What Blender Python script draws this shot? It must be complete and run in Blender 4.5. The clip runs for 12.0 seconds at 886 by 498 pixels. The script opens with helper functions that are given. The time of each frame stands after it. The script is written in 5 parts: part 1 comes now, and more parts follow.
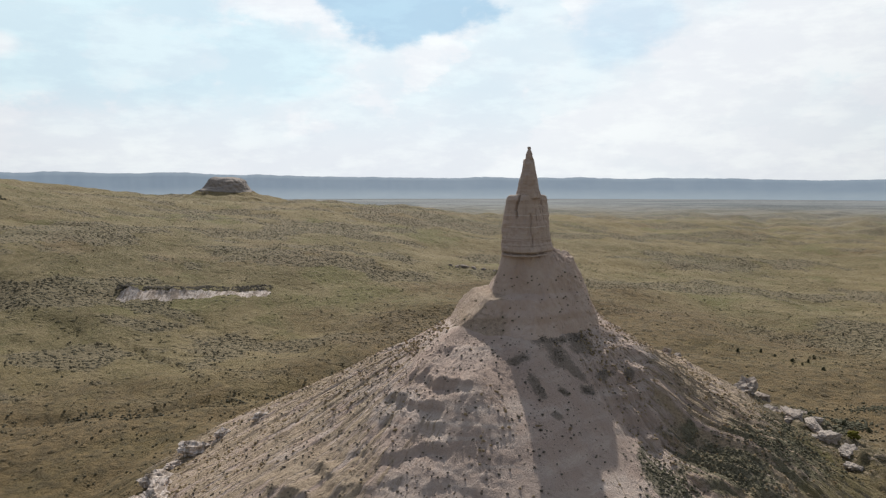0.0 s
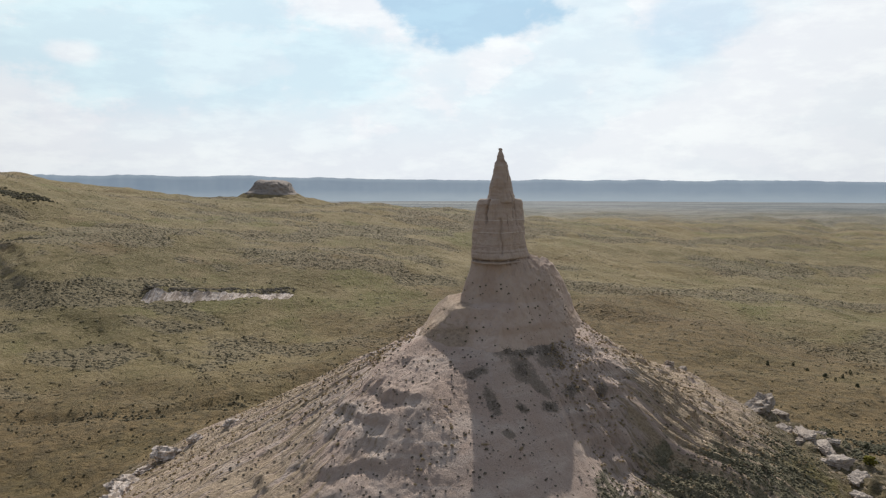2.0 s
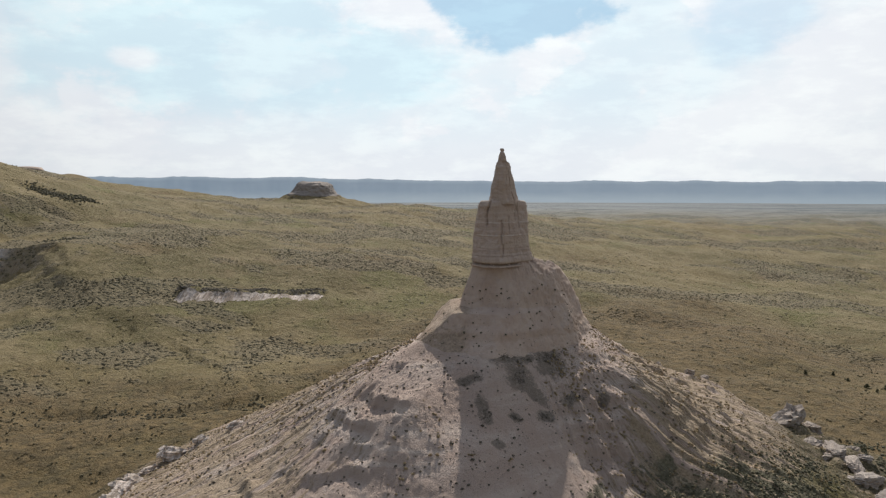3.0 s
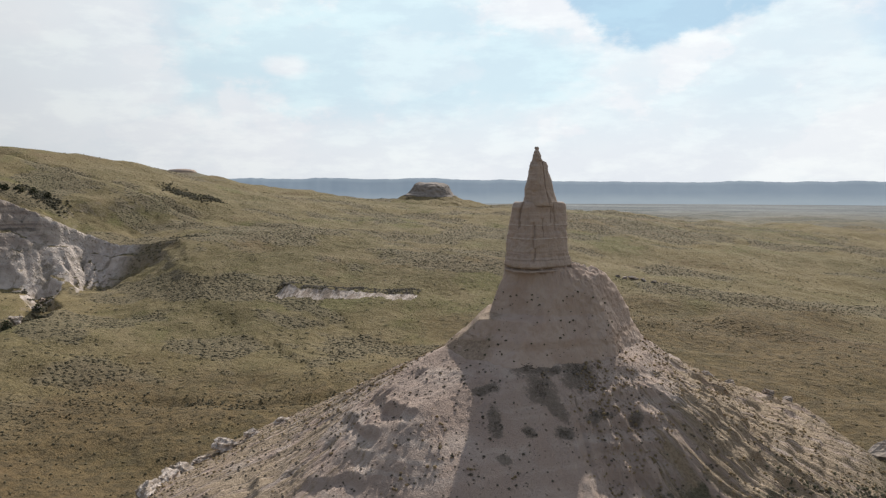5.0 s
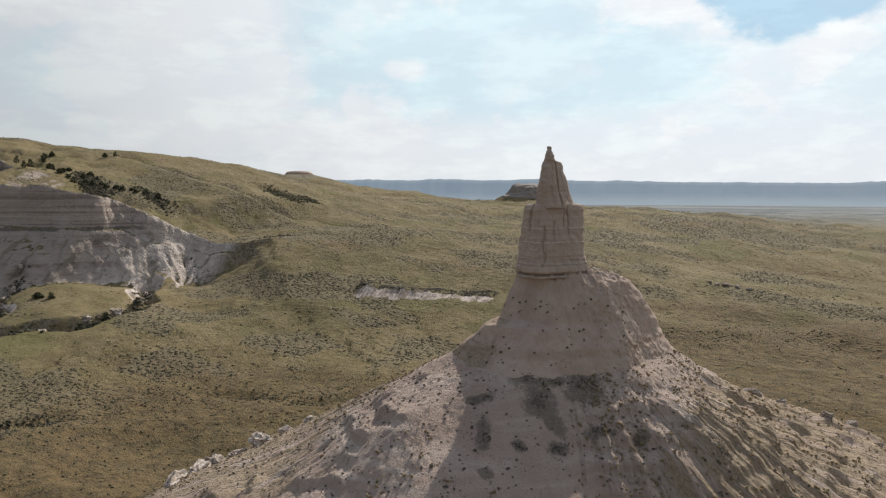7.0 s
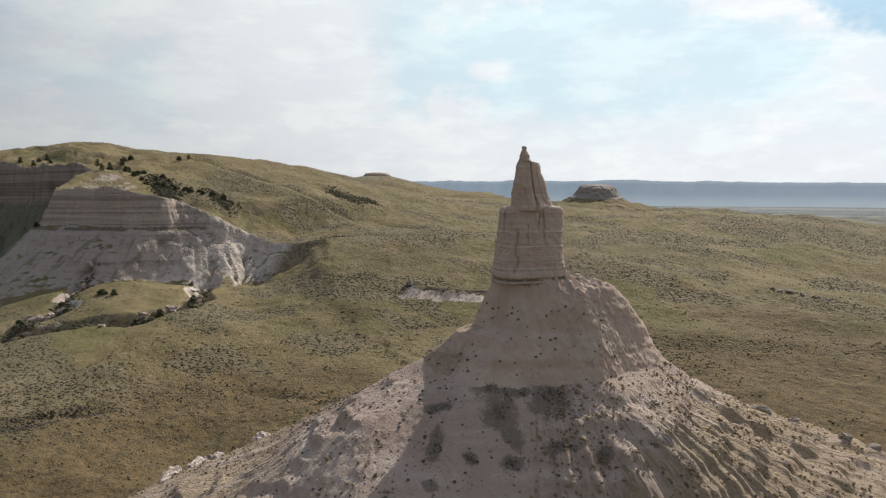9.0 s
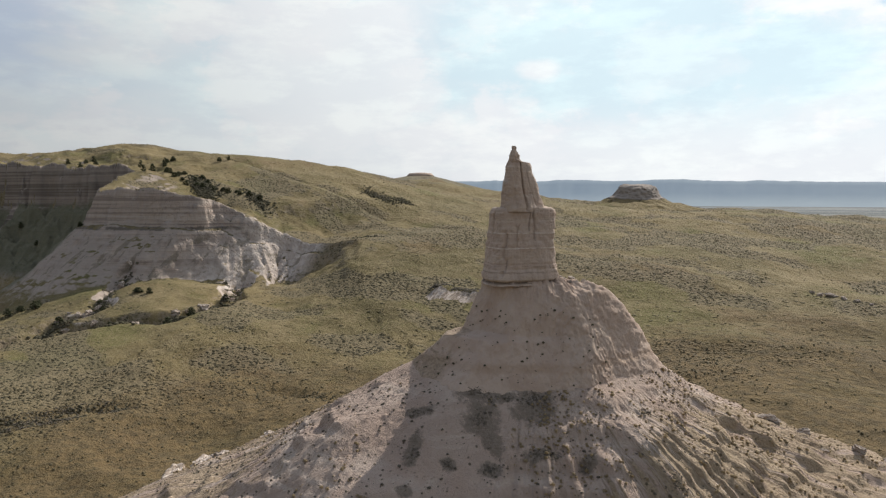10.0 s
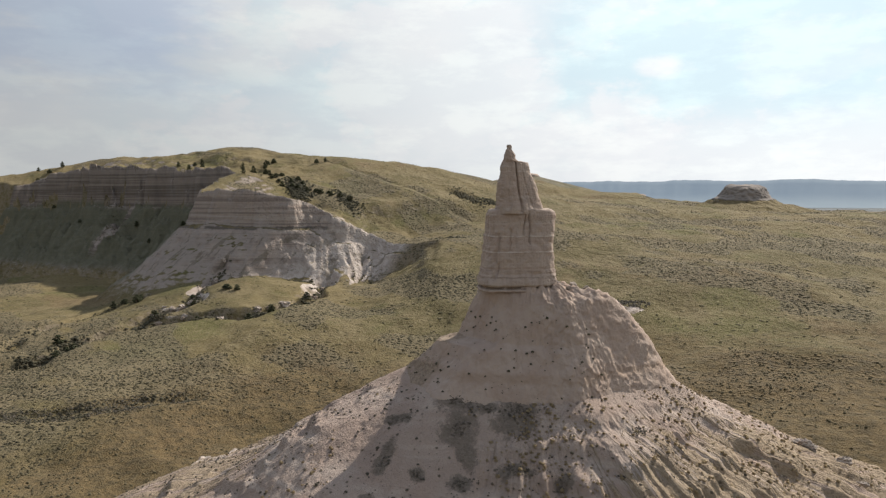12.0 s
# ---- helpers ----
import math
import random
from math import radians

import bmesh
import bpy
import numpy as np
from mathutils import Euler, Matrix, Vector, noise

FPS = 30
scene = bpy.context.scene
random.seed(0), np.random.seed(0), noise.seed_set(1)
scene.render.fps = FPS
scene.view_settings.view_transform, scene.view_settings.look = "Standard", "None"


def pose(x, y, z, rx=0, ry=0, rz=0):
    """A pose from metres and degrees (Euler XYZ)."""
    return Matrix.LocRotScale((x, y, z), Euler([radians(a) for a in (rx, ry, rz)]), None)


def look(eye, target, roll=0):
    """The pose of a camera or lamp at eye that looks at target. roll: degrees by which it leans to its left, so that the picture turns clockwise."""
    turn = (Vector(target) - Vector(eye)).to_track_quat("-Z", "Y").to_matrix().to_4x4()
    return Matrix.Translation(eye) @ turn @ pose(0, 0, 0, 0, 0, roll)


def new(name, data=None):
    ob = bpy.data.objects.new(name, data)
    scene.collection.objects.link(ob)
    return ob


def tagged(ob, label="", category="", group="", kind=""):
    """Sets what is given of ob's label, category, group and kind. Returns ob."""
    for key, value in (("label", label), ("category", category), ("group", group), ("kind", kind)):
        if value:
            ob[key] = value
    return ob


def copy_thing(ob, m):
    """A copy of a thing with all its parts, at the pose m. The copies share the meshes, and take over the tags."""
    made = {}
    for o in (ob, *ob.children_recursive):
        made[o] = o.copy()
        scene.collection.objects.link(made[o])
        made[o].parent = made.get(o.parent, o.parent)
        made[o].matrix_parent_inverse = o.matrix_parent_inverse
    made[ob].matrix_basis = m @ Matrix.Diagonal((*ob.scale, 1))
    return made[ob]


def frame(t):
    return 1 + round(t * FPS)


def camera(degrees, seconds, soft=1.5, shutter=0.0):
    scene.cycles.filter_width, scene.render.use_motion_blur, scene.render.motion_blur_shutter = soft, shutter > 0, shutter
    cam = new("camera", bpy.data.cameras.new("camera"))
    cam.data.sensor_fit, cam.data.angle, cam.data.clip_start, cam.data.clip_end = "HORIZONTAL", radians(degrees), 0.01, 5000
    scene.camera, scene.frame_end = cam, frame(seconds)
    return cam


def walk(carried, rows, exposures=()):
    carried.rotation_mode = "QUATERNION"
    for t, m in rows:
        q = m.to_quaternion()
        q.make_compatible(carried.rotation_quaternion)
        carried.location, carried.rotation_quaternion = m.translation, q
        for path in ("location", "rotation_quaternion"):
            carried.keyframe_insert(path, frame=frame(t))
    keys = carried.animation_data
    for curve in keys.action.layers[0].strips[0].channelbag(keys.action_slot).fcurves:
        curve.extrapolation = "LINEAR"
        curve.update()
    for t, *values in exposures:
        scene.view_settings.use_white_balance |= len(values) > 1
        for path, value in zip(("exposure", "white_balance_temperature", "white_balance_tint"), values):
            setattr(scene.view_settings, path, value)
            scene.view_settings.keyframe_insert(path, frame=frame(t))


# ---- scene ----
cam = camera(63.2, 12.0, soft=1.3)
METRES, EYE, TILT, LEAN, TURN = 110.0, 65.0, -5.0, 0.0, 0.0
ROWS = [
    (0.0, 0.0, 0.0, 0.0, 0.0, 0.0, -0.0),
    (0.5, 0.0394, 0.0124, 0.0014, 1.15, 0.07, -0.1),
    (1.0, 0.0798, 0.0264, 0.0032, 2.38, 0.1, -0.2),
    (1.5, 0.1184, 0.041, 0.0049, 3.57, 0.14, -0.29),
    (2.0, 0.1582, 0.0579, 0.0066, 4.89, 0.18, -0.41),
    (2.5, 0.1966, 0.0754, 0.0084, 6.24, 0.21, -0.51),
    (3.0, 0.2358, 0.0951, 0.0102, 8.81, 0.24, -0.71),
    (5.0, 0.3854, 0.1732, 0.0164, 19.45, 0.09, -1.66),
    (5.5, 0.4203, 0.1936, 0.0183, 21.57, 0.06, -1.84),
    (6.0, 0.4556, 0.2158, 0.0206, 23.68, -0.0, -2.02),
    (6.5, 0.4891, 0.2385, 0.0228, 25.95, -0.06, -2.21),
    (7.0, 0.5224, 0.2632, 0.0251, 28.63, -0.15, -2.41),
    (9.0, 0.6446, 0.3722, 0.0358, 35.29, -0.37, -2.85),
    (9.5, 0.6723, 0.4015, 0.0389, 37.07, -0.45, -2.94),
    (10.0, 0.7003, 0.4331, 0.042, 39.01, -0.56, -3.05),
    (10.5, 0.726, 0.465, 0.0449, 40.92, -0.63, -3.19),
    (11.5, 0.774, 0.531, 0.0507, 45.24, -0.87, -3.45),
    (12.0, 0.7967, 0.5664, 0.0537, 47.97, -1.02, -3.6),
]
walk(cam, [(t, pose(0, 0, EYE, TILT, LEAN, TURN) @ pose(METRES * x, METRES * y, METRES * z, 90 + pitch, roll, yaw)) for t, x, y, z, yaw, pitch, roll in ROWS],
     [(0.0, 0.0, 6350, 10), (5.0, 0.0, 6380, 10), (9.0, 0.06, 6450, 10), (12.0, 0.18, 6520, 10)])

# ---- sky, sun and exposure ----
SUN_AZ, SUN_EL = 3.0, 39.5          # degrees left of +y, and above the horizon
sun_dir = Vector((-math.sin(radians(SUN_AZ)) * math.cos(radians(SUN_EL)), math.cos(radians(SUN_AZ)) * math.cos(radians(SUN_EL)), math.sin(radians(SUN_EL))))
sun = new("sun", bpy.data.lights.new("sun", "SUN"))
sun.data.energy, sun.data.angle, sun.data.color = 4.6, radians(0.6), (1.0, 0.93, 0.83)
sun.matrix_world = look(sun_dir * 500, (0, 0, 0))


class Nodes:
    """Short hand for node trees."""

    def __init__(self, tree, fresh=True):
        self.tree = tree
        if fresh:
            tree.nodes.clear()

    def put(self, kind, operation=None, **inputs):
        n = self.tree.nodes.new(kind)
        if operation:
            n.operation = operation
        for k, v in inputs.items():
            self.set(n, k.replace("_", " "), v)
        return n

    def set(self, n, key, v):
        sock = n.inputs[int(key[1:])] if key[0] == "i" and key[1:].isdigit() else n.inputs[key]
        if isinstance(v, bpy.types.NodeSocket):
            self.tree.links.new(v, sock)
        elif isinstance(v, bpy.types.Node):
            self.tree.links.new(v.outputs[0], sock)
        else:
            sock.default_value = v

    def math(self, op, a, b=0.0, c=0.0, clamp=False):
        n = self.put("ShaderNodeMath", op, i0=a, i1=b, i2=c)
        n.use_clamp = clamp
        return n.outputs[0]

    def mix(self, fac, a, b, blend="MIX"):
        n = self.tree.nodes.new("ShaderNodeMix")
        n.data_type, n.blend_type = "RGBA", blend
        for key, v in ((0, fac), (6, a), (7, b)):
            if isinstance(v, bpy.types.NodeSocket):
                self.tree.links.new(v, n.inputs[key])
            else:
                n.inputs[key].default_value = v if not isinstance(v, tuple) or len(v) == 4 else (*v, 1)
        return n.outputs[2]

    def ramp(self, fac, lo, hi):
        """0 below lo, 1 above hi, smooth between."""
        n = self.put("ShaderNodeMapRange", i0=fac, i1=lo, i2=hi, i3=0.0, i4=1.0)
        n.interpolation_type = "SMOOTHSTEP"
        return n.outputs[0]

    def noise(self, vec, scale, detail=4.0, rough=0.55, stretch=None):
        if stretch:
            vec = self.put("ShaderNodeMapping", Vector=vec, Scale=stretch).outputs[0]
        return self.put("ShaderNodeTexNoise", Vector=vec, Scale=scale, Detail=detail, Roughness=rough).outputs[0]

    def sep(self, vec):
        return self.put("ShaderNodeSeparateXYZ", Vector=vec).outputs


def sky():
    w = bpy.data.worlds.new("sky")
    w.use_nodes = True
    scene.world = w
    n = Nodes(w.node_tree)
    tex = n.put("ShaderNodeTexSky")
    tex.sky_type, tex.sun_disc = "NISHITA", False
    tex.sun_elevation, tex.sun_rotation, tex.altitude, tex.dust_density = radians(SUN_EL), radians(-SUN_AZ), 1200.0, 2.0
    d = n.put("ShaderNodeTexCoord").outputs["Generated"]
    x, y, z = n.sep(d)
    az = n.math("MULTIPLY", n.math("ARCTAN2", n.math("MULTIPLY", x, -1.0), y), 57.2958)
    el = n.math("MULTIPLY", n.math("ARCSINE", z), 57.2958)
    dome = n.put("ShaderNodeCombineXYZ", X=n.math("DIVIDE", az, 13.0), Y=n.math("DIVIDE", el, 7.5), Z=0.0).outputs[0]
    fine = n.noise(dome, 1.3, 8.0, 0.6)
    soft = n.noise(dome, 0.55, 6.0, 0.55)
    wob = n.math("SUBTRACT", fine, 0.5)

    def region(caz, cel, waz, wel, ragged, soft_edge):
        """1 inside an oval of the sky with ragged edges, in degrees."""
        u = n.math("DIVIDE", n.math("SUBTRACT", az, caz), waz)
        v = n.math("DIVIDE", n.math("SUBTRACT", el, cel), wel)
        r = n.math("SQRT", n.math("ADD", n.math("MULTIPLY", u, u), n.math("MULTIPLY", v, v)))
        return n.ramp(n.math("ADD", r, n.math("MULTIPLY", wob, ragged)), 1.0 + soft_edge, 1.0 - soft_edge)

    # one dense grey-blue cloud base, and a wide clear reach below the thin layer
    base = region(3.2, 15.9, 7.4, 4.6, 2.3, 0.16)
    reach = region(25.0, 10.0, 16.0, 5.2, 2.2, 0.35)
    minor = region(-13.5, 12.2, 3.6, 2.6, 2.4, 0.3)
    # one bank of cumulus with a crisp eastern edge, and a small stray cloud
    bank = region(48.5, 9.0, 8.6, 6.0, 1.5, 0.09)
    stray = region(31.7, 9.4, 1.5, 0.7, 3.0, 0.5)
    # heaped clouds with crisp edges
    heap = n.ramp(n.math("ADD", n.math("MULTIPLY", fine, 0.6), n.math("MULTIPLY", soft, 0.4)), 0.50, 0.54)
    heap = n.math("MULTIPLY", heap, n.math("SUBTRACT", 1.0, n.math("MULTIPLY", reach, 0.8)))
    heap = n.math("MAXIMUM", heap, n.math("MAXIMUM", n.math("MULTIPLY", bank, 0.8), stray))
    # clouds near the sun are brighter
    dot = n.put("ShaderNodeVectorMath", "DOT_PRODUCT", i0=d, i1=tuple(sun_dir)).outputs["Value"]
    near = n.ramp(dot, 0.2, 0.95)
    lit = n.math("ADD", 4.35, n.math("MULTIPLY", near, 4.9))
    lum = n.put("ShaderNodeCombineXYZ", X=lit, Y=lit, Z=lit).outputs[0]
    thin = n.math("MULTIPLY", n.ramp(soft, 0.60, 0.40), 0.55)
    thin = n.math("MAXIMUM", thin, n.math("MULTIPLY", reach, 0.9))
    thin = n.math("MULTIPLY", thin, n.math("SUBTRACT", 1.0, n.math("MULTIPLY", heap, 0.7)))
    thin = n.math("MULTIPLY", thin, n.ramp(z, 0.03, 0.14))
    tint = n.mix(thin, (0.95, 0.985, 1.0), (0.74, 0.92, 0.985))
    tint = n.mix(n.math("MULTIPLY", heap, 0.4), tint, (1.03, 1.04, 1.04))
    tint = n.mix(n.math("MULTIPLY", base, 0.9), tint, (0.50, 0.72, 0.88))
    tint = n.mix(n.math("MULTIPLY", minor, 0.6), tint, (0.66, 0.85, 0.97))
    # west of the cloud bank the sky opens to pale blue between streaks
    west = n.math("MULTIPLY", n.math("MULTIPLY", n.ramp(az, 56.0, 72.0), n.ramp(el, 4.0, 11.0)), n.ramp(n.noise(dome, 0.7, 6.0, 0.58, (0.7, 1.5, 1.0)), 0.60, 0.44))
    tint = n.mix(n.math("MULTIPLY", west, 0.75), tint, (0.66, 0.79, 0.98))
    grey = n.math("ADD", 0.86, n.math("ADD", n.math("MULTIPLY", n.noise(dome, 0.9, 7.0, 0.6), 0.19), n.math("MULTIPLY", n.ramp(n.noise(dome, 2.0, 9.0, 0.62, (1.0, 1.6, 1.0)), 0.44, 0.62), 0.08)))
    tint = n.mix(1.0, tint, n.put("ShaderNodeCombineXYZ", X=grey, Y=grey, Z=n.math("ADD", 0.35, n.math("MULTIPLY", grey, 0.65))).outputs[0], "MULTIPLY")
    white = n.mix(1.0, tint, lum, "MULTIPLY")
    # overhead the layer breaks up and the blue shows
    open_sky = n.math("MULTIPLY", n.ramp(z, 0.32, 0.6), n.ramp(soft, 0.58, 0.42))
    col = n.mix(open_sky, white, tex.outputs[0])
    bg = n.put("ShaderNodeBackground", Color=col, Strength=0.105)
    n.put("ShaderNodeOutputWorld", Surface=bg)


sky()


# ---- materials ----
def material(name, build, rough=0.95, leafy=0.0):
    m = bpy.data.materials.new(name)
    m.use_nodes = True
    n = Nodes(m.node_tree)
    pos = n.put("ShaderNodeNewGeometry")
    col, bump = build(n, pos.outputs["Position"], pos)
    b = n.put("ShaderNodeBsdfPrincipled", Base_Color=col, Roughness=rough)
    b.inputs["Specular IOR Level"].default_value = 0.15
    if bump is not None:
        height, strength, dist = bump
        n.set(b, "Normal", n.put("ShaderNodeBump", Height=height, Strength=strength, Distance=dist).outputs[0])
    if leafy:
        thin = n.put("ShaderNodeBsdfTranslucent", Color=col)
        b = n.put("ShaderNodeMixShader", i0=leafy, i1=b, i2=thin)
    n.put("ShaderNodeOutputMaterial", Surface=b)
    return m


def prairie(n, p, g):
    wide = n.noise(p, 0.008, 4.0, 0.6)
    mid = n.noise(p, 0.045, 6.0, 0.62)
    small = n.noise(p, 0.3, 6.0, 0.68)
    tiny = n.noise(p, 1.6, 4.0, 0.7)
    col = n.mix(n.ramp(wide, 0.38, 0.62), (0.178, 0.137, 0.066), (0.128, 0.105, 0.049))
    col = n.mix(n.math("MULTIPLY", n.ramp(mid, 0.46, 0.62), 0.7), col, (0.215, 0.168, 0.092))
    col = n.mix(n.math("MULTIPLY", n.ramp(n.noise(p, 0.02, 4.0, 0.6), 0.52, 0.66), 0.7), col, (0.118, 0.113, 0.040))
    col = n.mix(n.math("MULTIPLY", n.ramp(n.noise(p, 0.011, 4.0, 0.6, (1.0, 1.6, 1.0)), 0.55, 0.66), 0.55), col, (0.15, 0.10, 0.055))
    col = n.mix(n.math("MULTIPLY", n.ramp(small, 0.50, 0.64), 0.45), col, (0.085, 0.073, 0.038))
    col = n.mix(n.math("MULTIPLY", n.ramp(n.noise(p, 0.9, 5.0, 0.72), 0.46, 0.68), 0.5), col, (0.29, 0.238, 0.14))
    # sagebrush belts: greyer ground and close low tufts
    at = n.put("ShaderNodeAttribute")
    at.attribute_name = "sage"
    sagey = n.ramp(n.math("ADD", at.outputs["Fac"], n.math("MULTIPLY", n.math("SUBTRACT", n.noise(p, 0.12, 5.0, 0.65), 0.5), 0.9)), 0.2, 0.75)
    warp = n.mix(0.5, p, n.put("ShaderNodeTexNoise", Vector=p, Scale=0.7).outputs["Color"], "ADD")
    spots = n.put("ShaderNodeTexVoronoi", Vector=warp, Scale=0.55).outputs["Distance"]
    tuft = n.math("MULTIPLY", n.ramp(spots, 0.46, 0.20), sagey)
    spots2 = n.put("ShaderNodeTexVoronoi", Vector=warp, Scale=0.21).outputs["Distance"]
    tuft2 = n.math("MULTIPLY", n.ramp(spots2, 0.26, 0.12), n.ramp(n.noise(p, 0.03, 4.0, 0.6), 0.44, 0.58))
    tufts = n.math("MAXIMUM", tuft, n.math("MULTIPLY", tuft2, 0.8))
    col = n.mix(n.math("MULTIPLY", sagey, 0.65), col, n.mix(n.ramp(tiny, 0.4, 0.6), (0.118, 0.098, 0.064), (0.21, 0.172, 0.11)))
    col = n.mix(n.math("MULTIPLY", tufts, 0.85), col, (0.040, 0.039, 0.023))
    # bare pale earth where the ground is steep
    up = n.sep(g.outputs["Normal"])[2]
    bare = n.math("MULTIPLY", n.ramp(up, 0.84, 0.70), n.ramp(small, 0.42, 0.56))
    col = n.mix(n.math("MULTIPLY", bare, 0.5), col, (0.31, 0.25, 0.185))
    # rusty autumn grass on the flats beside the cone
    px, py, pz = n.sep(p)
    rust = None
    for cx, cy, r in ((-85.0, 160.0, 75.0), (55.0, 265.0, 110.0), (120.0, 190.0, 60.0)):
        dx, dy = n.math("DIVIDE", n.math("SUBTRACT", px, cx), r), n.math("DIVIDE", n.math("SUBTRACT", py, cy), r)
        q = n.math("ADD", n.math("MULTIPLY", dx, dx), n.math("MULTIPLY", dy, dy))
        rust = q if rust is None else n.math("MINIMUM", rust, q)
    rust = n.math("MULTIPLY", n.ramp(n.math("ADD", rust, n.math("MULTIPLY", n.math("SUBTRACT", n.noise(p, 0.03, 5.0, 0.6), 0.5), 2.6)), 1.5, 0.3), 0.72)
    col = n.mix(rust, col, n.mix(n.ramp(small, 0.4, 0.6), (0.142, 0.096, 0.046), (0.078, 0.056, 0.030)))
    # strips of farmed plain far off, with distance haze painted into their blue-grey
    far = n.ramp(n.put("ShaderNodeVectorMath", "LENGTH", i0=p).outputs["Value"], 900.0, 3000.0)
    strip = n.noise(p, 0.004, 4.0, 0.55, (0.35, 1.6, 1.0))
    hazed_fields = n.mix(n.ramp(strip, 0.40, 0.60), (0.115, 0.13, 0.135), (0.20, 0.21, 0.21))
    col = n.mix(far, col, hazed_fields)
    hummock = n.math("MULTIPLY", n.noise(p, 0.11, 5.0, 0.6), 3.2)
    h = n.math("ADD", n.math("ADD", hummock, n.math("MULTIPLY", small, 1.3)), n.math("ADD", n.math("MULTIPLY", tufts, 1.3), n.math("MULTIPLY", tiny, 0.7)))
    return col, (h, 1.0, 0.75)


def clay(n, p, g, base=(0.405, 0.312, 0.256), pale=(0.445, 0.357, 0.30), dark=(0.275, 0.205, 0.165)):
    bands = n.noise(p, 1.0, 5.0, 0.6, (0.03, 0.03, 0.9))
    fineb = n.noise(p, 1.0, 4.0, 0.65, (0.12, 0.12, 4.5))
    runs = n.noise(p, 1.0, 5.0, 0.6, (1.3, 1.3, 0.09))
    blot = n.noise(p, 0.25, 6.0, 0.62)
    grain = n.noise(p, 3.0, 5.0, 0.65)
    pits = n.put("ShaderNodeTexVoronoi", Vector=p, Scale=0.75).outputs["Distance"]
    col = n.mix(n.ramp(bands, 0.36, 0.64), base, pale)
    col = n.mix(n.math("MULTIPLY", n.ramp(fineb, 0.56, 0.74), 0.22), col, dark)
    col = n.mix(n.math("MULTIPLY", n.ramp(runs, 0.48, 0.70), 0.45), col, dark)
    col = n.mix(n.math("MULTIPLY", n.ramp(blot, 0.45, 0.70), 0.5), col, pale)
    col = n.mix(n.math("MULTIPLY", n.ramp(grain, 0.55, 0.8), 0.35), col, dark)
    h = n.math("ADD", n.math("ADD", n.math("MULTIPLY", fineb, 0.25), n.math("MULTIPLY", runs, 0.6)), n.math("ADD", n.math("MULTIPLY", grain, 0.45), n.math("MULTIPLY", n.ramp(pits, 0.0, 0.2), 0.15)))
    return col, (h, 0.8, 0.35)


AXIS_X, AXIS_Y = 17.5, 142.0


